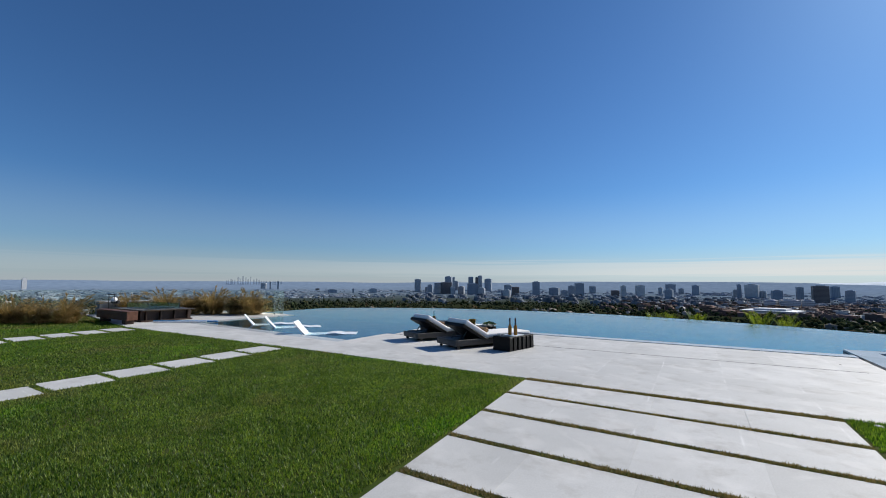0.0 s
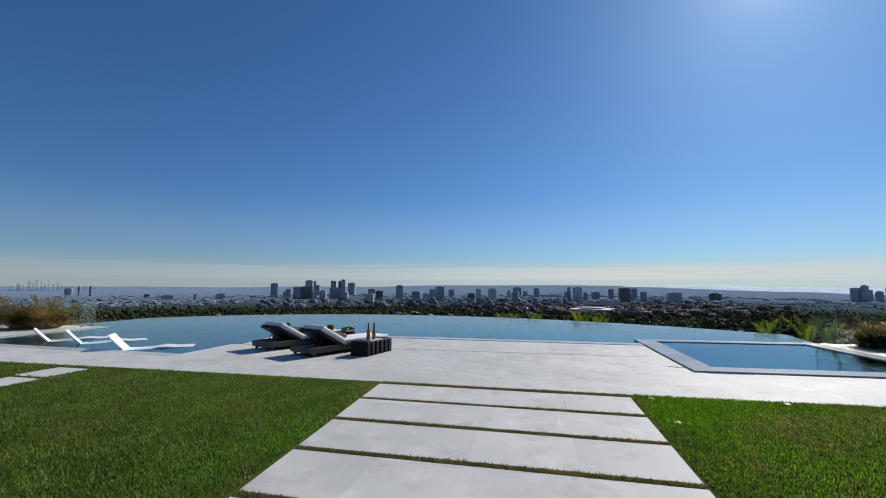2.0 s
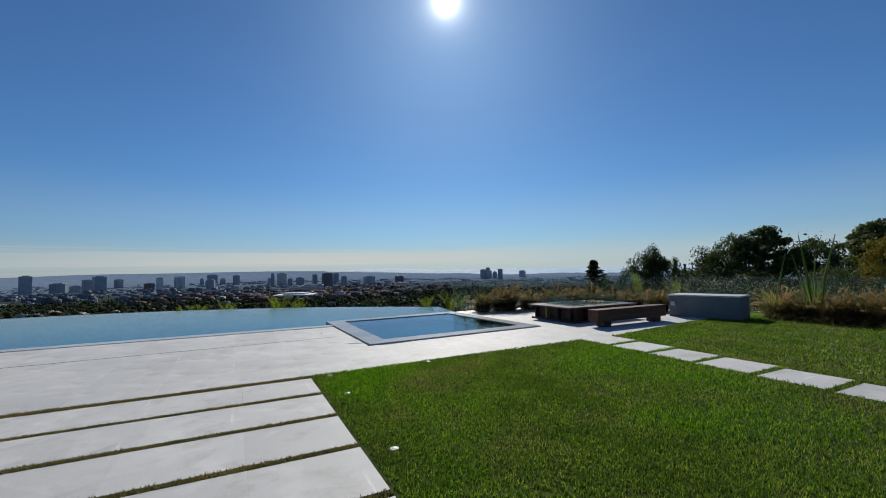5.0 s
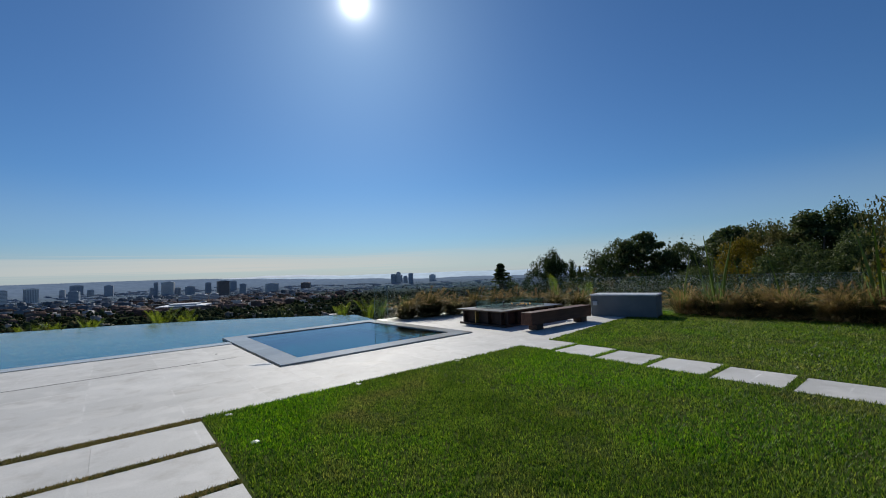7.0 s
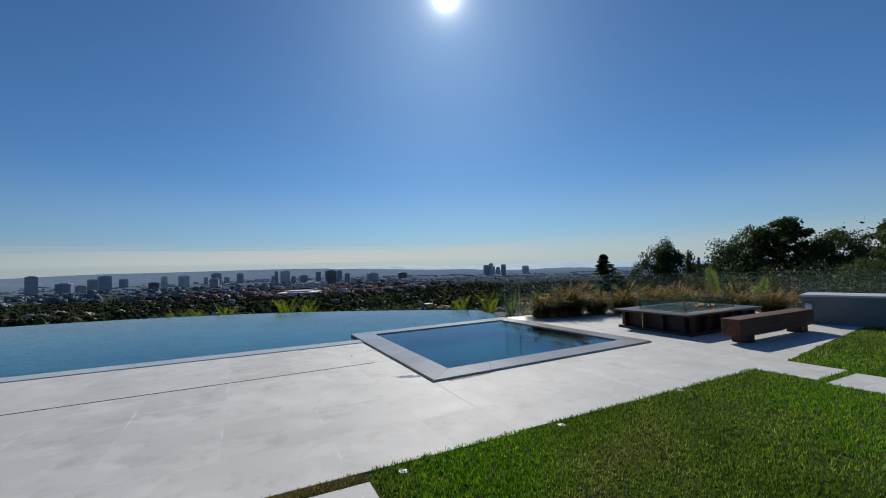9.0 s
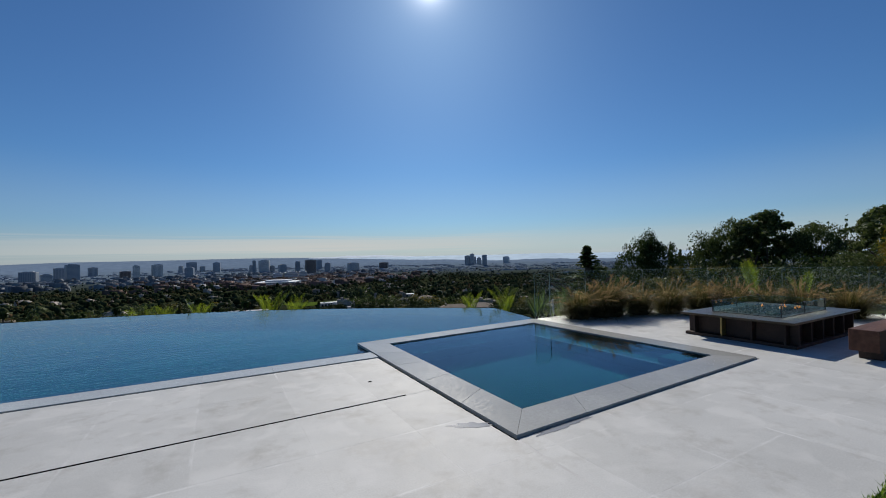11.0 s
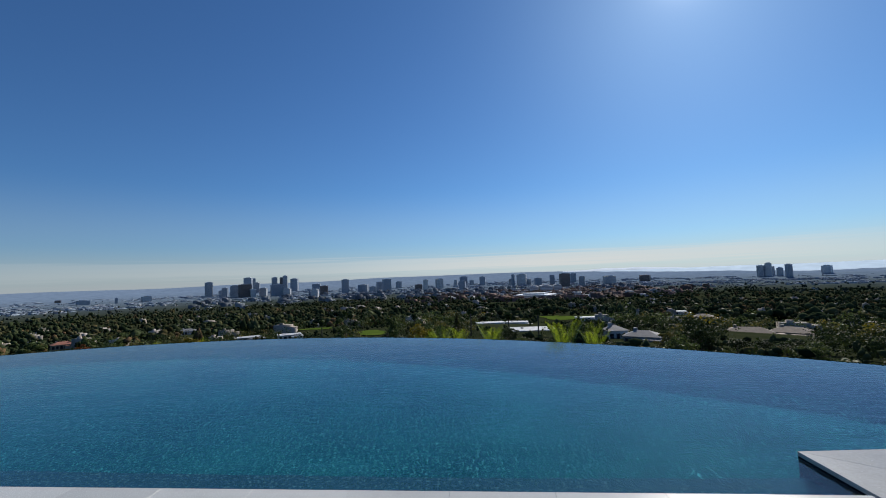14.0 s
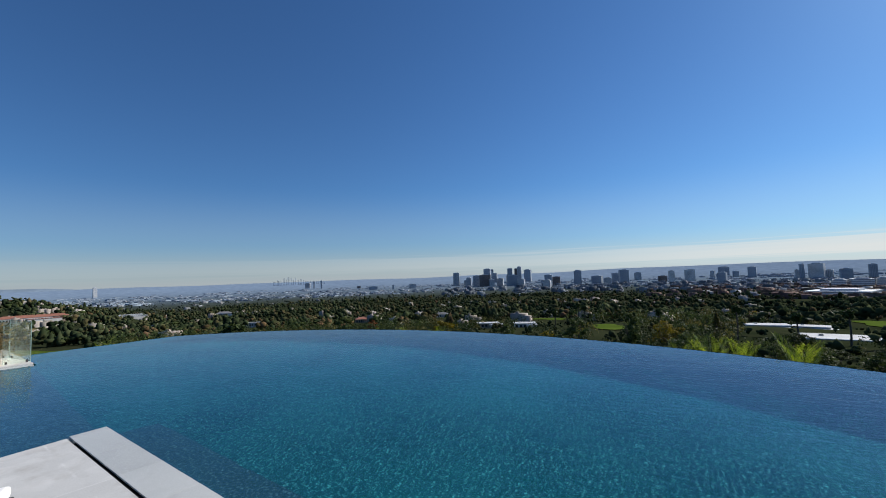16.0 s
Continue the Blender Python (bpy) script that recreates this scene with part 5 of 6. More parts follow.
# ---- woods and city to the horizon ----
def woods(name, label, count, r0, r1, per, size, hgt, material, sd, keep, sides=None):
    rg = np.random.default_rng(sd)
    a0, a1 = sides or (-92, 62 if r0 > 250 else 50)
    a = rg.uniform(a0, a1, count)
    r = r0 * (r1 / r0) ** rg.uniform(0, 1, count)
    ok = np.array([clear_of(x, y, hgt) for x, y in zip(a, r)]) & (rg.uniform(0, 1, count) < np.array([keep(x, y) for x, y in zip(a, r)]))
    a, r = a[ok], r[ok]
    P = np.array([polar(x, y) for x, y in zip(a, r)])
    h = hgt * rg.uniform(0.55, 1.25, len(P))
    P[:, 2] += h * 0.42
    C = np.repeat(P, 3, 0) + rg.normal(0, 1, (len(P) * 3, 3)) * np.repeat(h, 3)[:, None] * np.array([0.26, 0.26, 0.16])
    V, F = leaf_cloud(rg, C, np.repeat(h, 3) * rg.uniform(0.26, 0.42, len(C)), per, size, 0.85)
    tagged(new(name, cloud_mesh(name, V, F, material)), label, "woods", "", "stuff")


def ball(level):
    bm = bmesh.new()
    bmesh.ops.create_icosphere(bm, subdivisions=level, radius=1.0)
    V, F = np.array([v.co[:] for v in bm.verts]), np.array([[v.index for v in f.verts] for f in bm.faces])
    bm.free()
    return V, F


def crown_woods(name, label, count, r0, r1, lumps, level, hgt, material, sd, keep, sides=(-94, 62)):
    """Tree cover too far to show leaves: each crown is a few ragged lumps of its own."""
    rg = np.random.default_rng(sd)
    a = rg.uniform(*sides, count)
    r = np.sqrt(r0 ** 2 + (r1 ** 2 - r0 ** 2) * rg.uniform(0, 1, count) ** 1.35)
    ok = np.array([clear_of(x, y, hgt) and keep(x, y) > rg.uniform() for x, y in zip(a, r)])
    P = np.array([polar(x, y) for x, y in zip(a[ok], r[ok])])
    h = hgt * rg.uniform(0.5, 1.35, len(P))
    tall = rg.uniform(0, 1, len(P)) < 0.14
    P[:, 2] += h * 0.5
    C = np.repeat(P, lumps, 0) + rg.normal(0, 1, (len(P) * lumps, 3)) * np.repeat(h, lumps)[:, None] * np.array([0.25, 0.25, 0.16])
    R = np.repeat(h, lumps) * rg.uniform(0.13, 0.29, len(C))
    up = np.where(np.repeat(tall, lumps), 1.7, 0.85)
    B, F = ball(level)
    V = B[None] * (1 + rg.normal(0, 0.26, (len(C), len(B), 1))) * R[:, None, None]
    V[:, :, 2] *= up[:, None]
    V += C[:, None, :]
    faces = (F[None] + np.arange(len(C))[:, None, None] * len(B)).reshape(-1, 3)
    tagged(new(name, cloud_mesh(name, V.reshape(-1, 3), faces, material)), label, "woods", "", "stuff")


near_town = lambda a, r: 1.0
inland = lambda a, r: 0.0 if a > 14 and r > 4300 - 320 * min(1.0, (a - 14) / 26.0) else 1.0
GREENBELT = lambda a, r: 0.35 if math.exp(-((a - 11) / 11) ** 2) > 0.45 and r > 1150 else 1.0
town = lambda a, r: max(0.25, 1.0 - (r - 1500) / 1500.0) * (0.5 + 0.9 * abs(noise.noise(Vector((a / 5.0, r / 400.0, 2)))))
woods("slope_shrubs", "low dark scrub on the slope below the terrace", 480, 70, 250, 30, 0.34, 4.2, LEAF, 70, near_town)
crown_woods("garden_shrubs", "low garden shrubs and hedges between the houses", 1500, 120, 520, 4, 1, 4.6, LEAF_FAR, 82, near_town)
woods("ridge_shrubs", "dark shrubs and low trees on the ridge behind the glass fence", 380, 40, 115, 56, 0.15, 4.6, LEAF, 78, near_town, (50, 112))
woods("near_woods", "dense mixed green tree cover on the slopes", 520, 260, 560, 44, 0.60, 11.5, LEAF, 71, near_town)
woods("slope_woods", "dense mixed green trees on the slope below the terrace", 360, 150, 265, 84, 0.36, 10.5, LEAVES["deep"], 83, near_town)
woods("olive_woods", "olive and bronze tree crowns among the green woods", 150, 180, 620, 44, 0.62, 12, LEAVES["olive"], 74, near_town)
woods("bright_woods", "yellow-green tree crowns among the woods", 60, 180, 600, 44, 0.6, 10, LEAVES["gold"], 75, near_town)
woods("tall_dark_woods", "taller dark tree crowns standing out of the woods", 150, 220, 640, 44, 0.62, 16, LEAVES["dark"], 76, near_town)
crown_woods("middle_woods", "dense dark green tree cover over the suburbs", 2100, 480, 1050, 6, 1, 12.5, LEAF_FAR, 72, near_town)
crown_woods("suburb_woods", "dark tree cover between the suburbs and the city", 3400, 950, 2000, 4, 1, 13, LEAF_FAR, 77, GREENBELT)
crown_woods("bronze_woods", "bronze and brown tree crowns among the suburbs", 620, 450, 1500, 5, 1, 11, LEAF_BRONZE, 80, near_town)
crown_woods("fresh_woods", "lighter green tree crowns among the suburbs", 420, 450, 1400, 5, 1, 11, LEAVES["mid"], 81, near_town)
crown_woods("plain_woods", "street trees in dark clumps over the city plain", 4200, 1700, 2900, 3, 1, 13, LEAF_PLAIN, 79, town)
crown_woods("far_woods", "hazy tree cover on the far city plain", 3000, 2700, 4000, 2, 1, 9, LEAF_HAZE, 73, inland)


def city_blocks(name, label, count, sides, r0, r1, width, height, material, sd, dens, lift=1.0):
    """Low buildings on the plain: main block, a lower wing and a roof hut each."""
    rg = np.random.default_rng(sd)
    V, F = [], []
    for _ in range(count):
        a = rg.uniform(*sides)
        r = math.sqrt(r0 ** 2 + (r1 ** 2 - r0 ** 2) * rg.uniform())
        if rg.uniform() > dens(a, r) or not clear_of(a, r, height[1]):
            continue
        x, y, z = polar(a, r)
        w, d, h = rg.uniform(*width), rg.uniform(*width) * 0.7, rg.uniform(*height)
        turn = -radians(a) + rg.choice((0.0, 0.25, -0.4)) + rg.normal(0, 0.05)
        c, s = math.cos(turn), math.sin(turn)
        for ox, oy, ww, dd, hh in ((0, 0, w, d, h), (w * 0.6, -d * 0.2, w * 0.5, d * 0.7, h * 0.62), (-w * 0.12, 0, w * 0.22, d * 0.3, h + 1.8)):
            k = len(V)
            for zz in (z - 5, z + hh + lift):
                for px, py in ((-ww, -dd), (ww, -dd), (ww, dd), (-ww, dd)):
                    V.append((x + (ox + px / 2) * c - (oy + py / 2) * s, y + (ox + px / 2) * s + (oy + py / 2) * c, zz))
            F += [(k + i, k + j, k + m, k + q) for i, j, m, q in ((4, 5, 6, 7), (0, 1, 5, 4), (1, 2, 6, 5), (2, 3, 7, 6), (3, 0, 4, 7))]
    tagged(new(name, cloud_mesh(name, np.array(V), np.array(F), material)), label, "city blocks", "", "stuff")


WHITE_CITY = surface("pale_city_walls", (0.24, 0.245, 0.25), (0.44, 0.44, 0.43), 0.004, (0.7, 0.9), bump=0, grain=0.05, spec=0.05, island=0.4)
VILLA = surface("villa_walls", (0.24, 0.20, 0.165), (0.42, 0.385, 0.34), 0.02, (0.7, 0.9), bump=0, grain=0.3, spec=0.05, island=0.4)
BRICK_CITY = surface("brick_city_walls", (0.095, 0.060, 0.050), (0.175, 0.115, 0.092), 0.004, (0.7, 0.9), bump=0, grain=0.05, spec=0.05, island=0.35, spots=((0.26, 0.215, 0.17), 0.8, 0.012))
GREY_CITY = surface("grey_city_walls", (0.11, 0.125, 0.145), (0.20, 0.22, 0.24), 0.004, (0.7, 0.9), bump=0, grain=0.05, spec=0.05, island=0.4)
# blue-grey wall tone carries the haze of the far plain
HAZE_CITY = surface("haze_tinted_city_walls", (0.19, 0.235, 0.29), (0.30, 0.345, 0.40), 0.002, (0.7, 0.9), bump=0, grain=0.02, spec=0.02, island=0.22)
campus = lambda a, r: math.exp(-((a - 9) / 11) ** 2)
clumps = lambda a, r: max(0.08, 0.3 + 1.5 * noise.noise(Vector((a / 4.0, r / 330.0, 7))))
city_blocks("villa_roofs", "pale house walls and roofs showing between the trees", 330, (-90, 52), 380, 1250, (7, 17), (3, 6), VILLA, 90, lambda a, r: 0.6, 4.0)
city_blocks("brick_quarter", "red-brown brick campus buildings below the towers", 700, (-14, 27), 1350, 2600, (16, 46), (7, 17), BRICK_CITY, 91, campus)
city_blocks("pale_quarter", "pale concrete low blocks among the brick ones", 520, (-14, 30), 1400, 2900, (15, 42), (6, 16), WHITE_CITY, 92, lambda a, r: 0.55 * campus(a, r))
city_blocks("office_quarter", "grey mid-rise blocks round the feet of the towers", 620, (-37, 20), 1900, 3300, (16, 42), (8, 24), GREY_CITY, 93, clumps)
city_blocks("white_quarter", "white low blocks strung out over the plain", 1200, (-94, 62), 2000, 3600, (8, 26), (3, 7), WHITE_CITY, 94, lambda a, r: 0.5 * clumps(a, r))
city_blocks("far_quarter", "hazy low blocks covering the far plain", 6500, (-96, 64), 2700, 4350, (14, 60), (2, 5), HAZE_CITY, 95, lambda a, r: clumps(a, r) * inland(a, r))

# much paler than seawater: horizon haze is part of this colour
SEA = surface("sea", (0.52, 0.67, 0.78), (0.58, 0.73, 0.84), 0.002, (0.8, 0.9), spec=0.05, bump=0, grain=0.01)


def build_sea():
    n, V, F = 60, [], []
    for f in (0.0, 0.55, 1.0):
        for i in range(n + 1):
            d = 14 + 61 * i / n
            a, shore = radians(d), 4920 - 520 * min(1.0, (d - 14) / 26.0) ** 0.7
            r = shore + (4945 - shore) * f
            V.append((r * math.sin(a), r * math.cos(a), ground_z(r, a) + (3.5 if f else -1.0)))
    for j in range(2):
        for i in range(n):
            k = j * (n + 1) + i
            F.append((k, k + 1, k + n + 2, k + n + 1))
    tagged(new("sea", cloud_mesh("sea", np.array(V), np.array(F)[:, ::-1], SEA)), "thin strip of hazy ocean at the horizon", "sea", "", "structure")


build_sea()

# backdrop hills: the haze before them is painted as pale blue
HILLS = surface("haze_blue_hills", (0.55, 0.63, 0.72), (0.60, 0.68, 0.77), 0.002, (0.9, 1.0), bump=0, grain=0.01, spec=0.0)


def build_far_hills(a0, a1, top, sd, material=HILLS):
    n, V = 70, []
    for i in range(n + 1):
        f = i / n
        a = radians(a0 + (a1 - a0) * f)
        h = top * math.sin(math.pi * f) ** 0.8 * (0.8 + 0.35 * noise.noise(Vector((f * 5, sd, 0))))
        for r, z in ((4800, -60), (4930, 4950 * math.tan(radians(h + 0.02)) + 1.6), (4990, -60)):
            V.append((r * math.sin(a), r * math.cos(a), z))
    F = [(i * 3 + k, i * 3 + 3 + k, i * 3 + 4 + k, i * 3 + 1 + k) for i in range(n) for k in (0, 1)]
    tagged(new("backdrop", cloud_mesh("backdrop", np.array(V), np.array(F), material, True)), "hills beyond the city, coloured pale blue for haze", "distant hills", "", "structure")


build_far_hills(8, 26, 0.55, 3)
build_far_hills(-100, -78, 0.5, 5, surface("haze_blue_slope", (0.20, 0.27, 0.34), (0.25, 0.32, 0.40), 0.002, (0.9, 1.0), bump=0, grain=0.01, spec=0.0))

# ---- towers: bearing, width, top and foot in degrees ----
# tower tones are lifted in the colour to stand in for distance haze
TOWER_GLASS = [surface("blue_tower_glass", (0.185, 0.225, 0.275), (0.24, 0.28, 0.33), 0.02, (0.4, 0.6), bump=0, grain=0.3), surface("grey_tower_glass", (0.20, 0.22, 0.245), (0.25, 0.27, 0.295), 0.02, (0.4, 0.6), bump=0, grain=0.3), surface("pale_tower_glass", (0.24, 0.265, 0.29), (0.30, 0.325, 0.35), 0.02, (0.4, 0.6), bump=0, grain=0.3), surface("brown_tower_glass", (0.075, 0.062, 0.060), (0.11, 0.09, 0.085), 0.02, (0.4, 0.6), bump=0, grain=0.3)]
TOWER_WALLS = [surface("blue_grey_tower", (0.29, 0.33, 0.385), (0.36, 0.40, 0.455), 0.02, (0.5, 0.7), bump=0, grain=0.3), surface("grey_tower", (0.42, 0.45, 0.485), (0.51, 0.54, 0.575), 0.02, (0.5, 0.7), bump=0, grain=0.3), surface("pale_tower", (0.60, 0.61, 0.62), (0.72, 0.73, 0.74), 0.02, (0.5, 0.7), bump=0, grain=0.3), surface("brown_tower", (0.175, 0.142, 0.138), (0.235, 0.195, 0.188), 0.02, (0.5, 0.7), bump=0, grain=0.3)]


def build_tower(a_deg, wide, top, foot, r, tone, words, ribbed):
    x, y, _ = polar(a_deg, r)
    W = 2 * r * math.tan(radians(wide / 2))
    z0, z1 = 1.6 + r * math.tan(radians(foot)) - 12, 1.6 + r * math.tan(radians(top))
    t = thing("office_tower", words, "tower", "city towers", pose(x, y, z0, 0, 0, -a_deg + 14 * math.sin(a_deg * 7)))
    H, D = z1 - z0, W * 0.8
    W *= 0.93
    bm = bmesh.new()
    box(bm, -W / 2, W / 2, -D / 2, D / 2, 0, H)
    part("wall", bm, TOWER_GLASS[tone] if ribbed else TOWER_WALLS[tone], t)
    if ribbed:
        # piers from foot to roof, glass between them
        m = max(3, round(W / 7.5))
        rib = mesh_of("pier", box(bmesh.new(), -W / m * 0.2, W / m * 0.2, -D / 2 - 0.7, D / 2 + 0.7, 0, H), TOWER_WALLS[tone])
        for i in range(m):
            part("pier", rib, TOWER_WALLS[tone], t).location = (-W / 2 + W * (i + 0.5) / m, 0, 0)
        part("parapet", box(bmesh.new(), -W / 2 - 0.9, W / 2 + 0.9, -D / 2 - 0.9, D / 2 + 0.9, H - 4, H + 1), TOWER_WALLS[tone], t)
    else:
        floors = max(4, int(H / 7))
        band = mesh_of("window_band", box(bmesh.new(), -W / 2 - 0.4, W / 2 + 0.4, -D / 2 - 0.4, D / 2 + 0.4, 0, H / floors * 0.46), TOWER_GLASS[tone])
        for i in range(floors):
            part("window_band", band, TOWER_GLASS[tone], t).location = (0, 0, H * (i + 0.35) / floors)
    bm = bmesh.new()
    box(bm, -W * 0.28, W * 0.3, -D * 0.3, D * 0.25, H, H + 5)
    part("roof_plant", bm, TOWER_WALLS[1], t)


CITY_EAST = [(-35.04, 0.9, 0.54, -1.19), (-33.8, 0.41, -0.53, -1.18), (-33.32, 0.68, -0.19, -1.21), (-32.29, 0.96, 0.05, -1.34), (-31.11, 1.4, 0.15, -1.4), (-30.74, 0.98, 0.95, -0.9), (-30.07, 0.35, 0.85, -1.01), (-29.75, 0.71, 0.31, -0.9), (-30.2, 0.7, -0.49, -1.45), (-28.99, 0.86, -0.4, -1.36), (-27.7, 0.65, 0.9, -0.6), (-26.89, 0.37, 0.87, -0.6), (-26.41, 0.59, 1.08, -0.7), (-25.28, 0.96, 0.65, -0.9), (-27.43, 1.53, -0.02, -1.44), (-26.19, 0.96, -0.6, -1.51)]
CITY_MID = [(-22.55, 1.06, -0.16, -1.08), (-22.76, 0.98, -0.84, -1.83), (-21.57, 1.07, -0.43, -1.58), (-18.84, 1.01, 0.3, -1.48), (-16.44, 1.32, -0.5, -1.51), (-15.2, 0.86, -0.79, -1.57), (-14.25, 0.86, -0.21, -1.46), (-13.26, 1.1, 0.14, -1.58), (-11.65, 0.86, -0.24, -1.1), (-7.94, 0.62, -0.17, -1.65), (-6.03, 1.01, -0.09, -1.41), (-3.74, 0.46, -0.34, -1.12), (-2.68, 1.15, 0.07, -0.9), (-2.84, 0.91, -0.54, -1.69), (-1.56, 0.53, -0.44, -1.13), (-0.05, 0.82, -0.04, -1.19), (-8.93, 1.02, -0.75, -1.45)]
CITY_WEST = [(3.71, 0.36, -0.51, -1.33), (4.12, 0.43, 0.08, -1.42), (5.28, 1.29, 0.1, -1.39), (6.22, 0.64, -0.61, -1.35), (7.42, 0.91, -0.51, -1.55), (9.29, 0.61, -0.16, -1.54), (10.88, 1.33, -0.01, -1.67), (11.98, 0.72, -0.06, -1.2), (13.09, 0.77, -0.47, -1.67), (6.92, 1.19, -1.6, -2.41), (8.46, 1.72, -1.51, -2.39), (9.93, 1.08, -1.49, -2.36), (16.41, 1.45, -0.54, -1.57), (20.55, 1.22, -0.59, -1.31), (7.01, 5.2, -2.64, -3.23)]
CITY_COAST = [(32.11, 0.68, 0.04, -1.14), (32.78, 0.63, 0.28, -1.11), (33.19, 0.27, -0.14, -1.02), (33.75, 0.57, -0.28, -1.15), (34.48, 0.64, 0.06, -1.29), (37.46, 0.8, -0.21, -1.0), (-55.03, 0.63, -0.14, -0.66), (-54.24, 0.17, 0.04, -0.71), (-53.31, 0.22, 0.1, -0.83), (-41.15, 0.9, -0.77, -1.32), (-43.8, 0.23, -0.82, -1.35), (-46.53, 1.06, -0.91, -1.3), (-48.45, 0.51, -0.79, -1.04), (-77.0, 0.36, 0.2, -0.7)]
for k, (a, w, top, foot) in enumerate(CITY_EAST + CITY_MID + CITY_WEST + CITY_COAST):
    tone = 2 if abs(a + 7.94) < 0.1 or abs(a - 7.01) < 0.1 or foot < -2.3 or abs(a + 77) < 0.1 or abs(a - 32.78) < 0.1 or k % 9 == 8 else (3 if k % 7 == 4 else 1 if k % 3 == 0 else 0)
    words = ("blue-grey glass office tower on the city plain", "grey banded office tower on the city plain", "pale concrete building on the city plain", "dark brown office tower on the city plain")[tone]
    build_tower(a, w, top, foot, max(1500, min(4300, r_at(foot))) - k % 5 * 12, tone, words, k % 2 == 0 and foot > -1.6)
# pale tone and low alpha imitate haze in front of the skyline
DOWNTOWN = surface("haze_faded_tower", (0.50, 0.55, 0.60), (0.58, 0.63, 0.68), 0.01, (0.8, 0.95), bump=0, grain=0.2)
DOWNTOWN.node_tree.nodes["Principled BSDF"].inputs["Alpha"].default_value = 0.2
rd = random.Random(4)
for i in range(22):
    a = -59.2 + 6.2 * (i / 21) ** 1.15 + rd.uniform(-0.08, 0.08)
    peak = 0.62 * math.exp(-((a + 57.2) / 1.5) ** 2) + 0.16
    x, y, _ = polar(a, 4700)
    t = thing("skyscraper", "skyscraper in the distant downtown skyline, paled and thinned for haze", "tower", "distant downtown", pose(x, y, -40, 0, 0, -a))
    bm = bmesh.new()
    W = rd.uniform(9, 22)
    H = 40 + 4700 * math.tan(radians(peak * rd.uniform(0.35, 1.0))) + 2
    box(bm, -W / 2, W / 2, -W / 2, W / 2, 0, H)
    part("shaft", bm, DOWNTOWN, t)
    bm = bmesh.new()
    box(bm, -W / 4, W / 4, -W / 4, W / 4, H, H + 5)
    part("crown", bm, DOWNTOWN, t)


# ---- lawn grass ----
def in_poly(P, poly):
    x, y = P[:, 0], P[:, 1]
    inside = np.zeros(len(P), bool)
    j = len(poly) - 1
    for i in range(len(poly)):
        (xi, yi), (xj, yj) = poly[i], poly[j]
        c = ((yi > y) != (yj > y)) & (x < (xj - xi) * (y - yi) / (yj - yi + 1e-12) + xi)
        inside ^= c
        j = i
    return inside


def path_left(y):
    return 0.08 - 0.075 * y


PATH_ROWS = [(-0.09 - 0.82 * k - 0.735, -0.09 - 0.82 * k) for k in range(11)]
EAST_STONES = [(-5.76 + 0.115 * k, -5.09 + 0.11 * k, -0.21 - 0.76 * k - 0.67, -0.21 - 0.76 * k) for k in range(10)]
FAR_STONES = [(-12.28 + 0.17 * k, -11.3 + 0.15 * k, -0.34 - 0.67 * k - 0.55, -0.34 - 0.67 * k) for k in range(9)]
WEST_STONES = [(8.63 - 0.05 * k, 9.43 - 0.065 * k, 0.25 - 0.795 * k - 0.695, 0.25 - 0.795 * k) for k in range(10)]


def off_stone(P):
    ok = np.ones(len(P), bool)
    for x0, x1, y0, y1 in EAST_STONES + FAR_STONES + WEST_STONES:
        ok &= ~((P[:, 0] > x0 - 0.005) & (P[:, 0] < x1 + 0.005) & (P[:, 1] > y0) & (P[:, 1] < y1))
    return ok


def turf(name, label, poly, density, hgt, sd, material, wid=0.0045):
    rg = np.random.default_rng(sd)
    xs, ys = [p[0] for p in poly], [p[1] for p in poly]
    area = (max(xs) - min(xs)) * (max(ys) - min(ys))
    n = int(area * density)
    P = np.c_[rg.uniform(min(xs), max(xs), n), rg.uniform(min(ys), max(ys), n)]
    P = P[in_poly(P, poly) & off_stone(P)]
    n = len(P)
    P3 = np.repeat(P, 3, 0) + rg.normal(0, 0.007, (n * 3, 2))
    m = len(P3)
    a = rg.uniform(0, 2 * math.pi, m)
    h = hgt * rg.uniform(0.5, 1.25, m)
    patch = np.array([noise.noise(Vector((x * 0.9, y * 0.9, 0))) for x, y in P])
    h *= 1 + 0.35 * np.repeat(patch, 3)
    bend = h * rg.uniform(0.2, 1.1, m)
    d = np.c_[np.cos(a), np.sin(a)]
    s = np.c_[-d[:, 1], d[:, 0]] * wid
    V = np.zeros((m, 3, 3))
    V[:, 0, :2], V[:, 1, :2], V[:, 2, :2] = P3 - s, P3 + s, P3 + d * bend[:, None]
    V[:, :2, 2], V[:, 2, 2] = -0.008, h - 0.004
    tagged(new(name, cloud_mesh(name, V.reshape(-1, 3), np.arange(m * 3).reshape(m, 3), material)), label, "grass", "", "stuff")


GREEN = "short mown green lawn grass with a few dry patches"
turf("lawn_grass", GREEN, [(-2.6, -5.5), (0.42, -5.5), (0.085, -0.01), (-2.6, -0.005)], 3500, 0.026, 11, BLADE, 0.0040)
turf("lawn_grass", GREEN, [(-5.0, -7.0), (-2.6, -7.0), (-2.6, -0.005), (-5.0, -0.015)], 2000, 0.028, 12, BLADE, 0.0042)
turf("lawn_grass", GREEN, [(-12.2, -8), (-5.0, -8), (-5.0, -0.015), (-12.2, -0.17)], 800, 0.030, 13, BLADE, 0.007)
turf("lawn_grass", GREEN, [(-20, -7), (-12.2, -7), (-12.2, -0.2), (-19, 0.8)], 380, 0.04, 14, BLADE, 0.010)
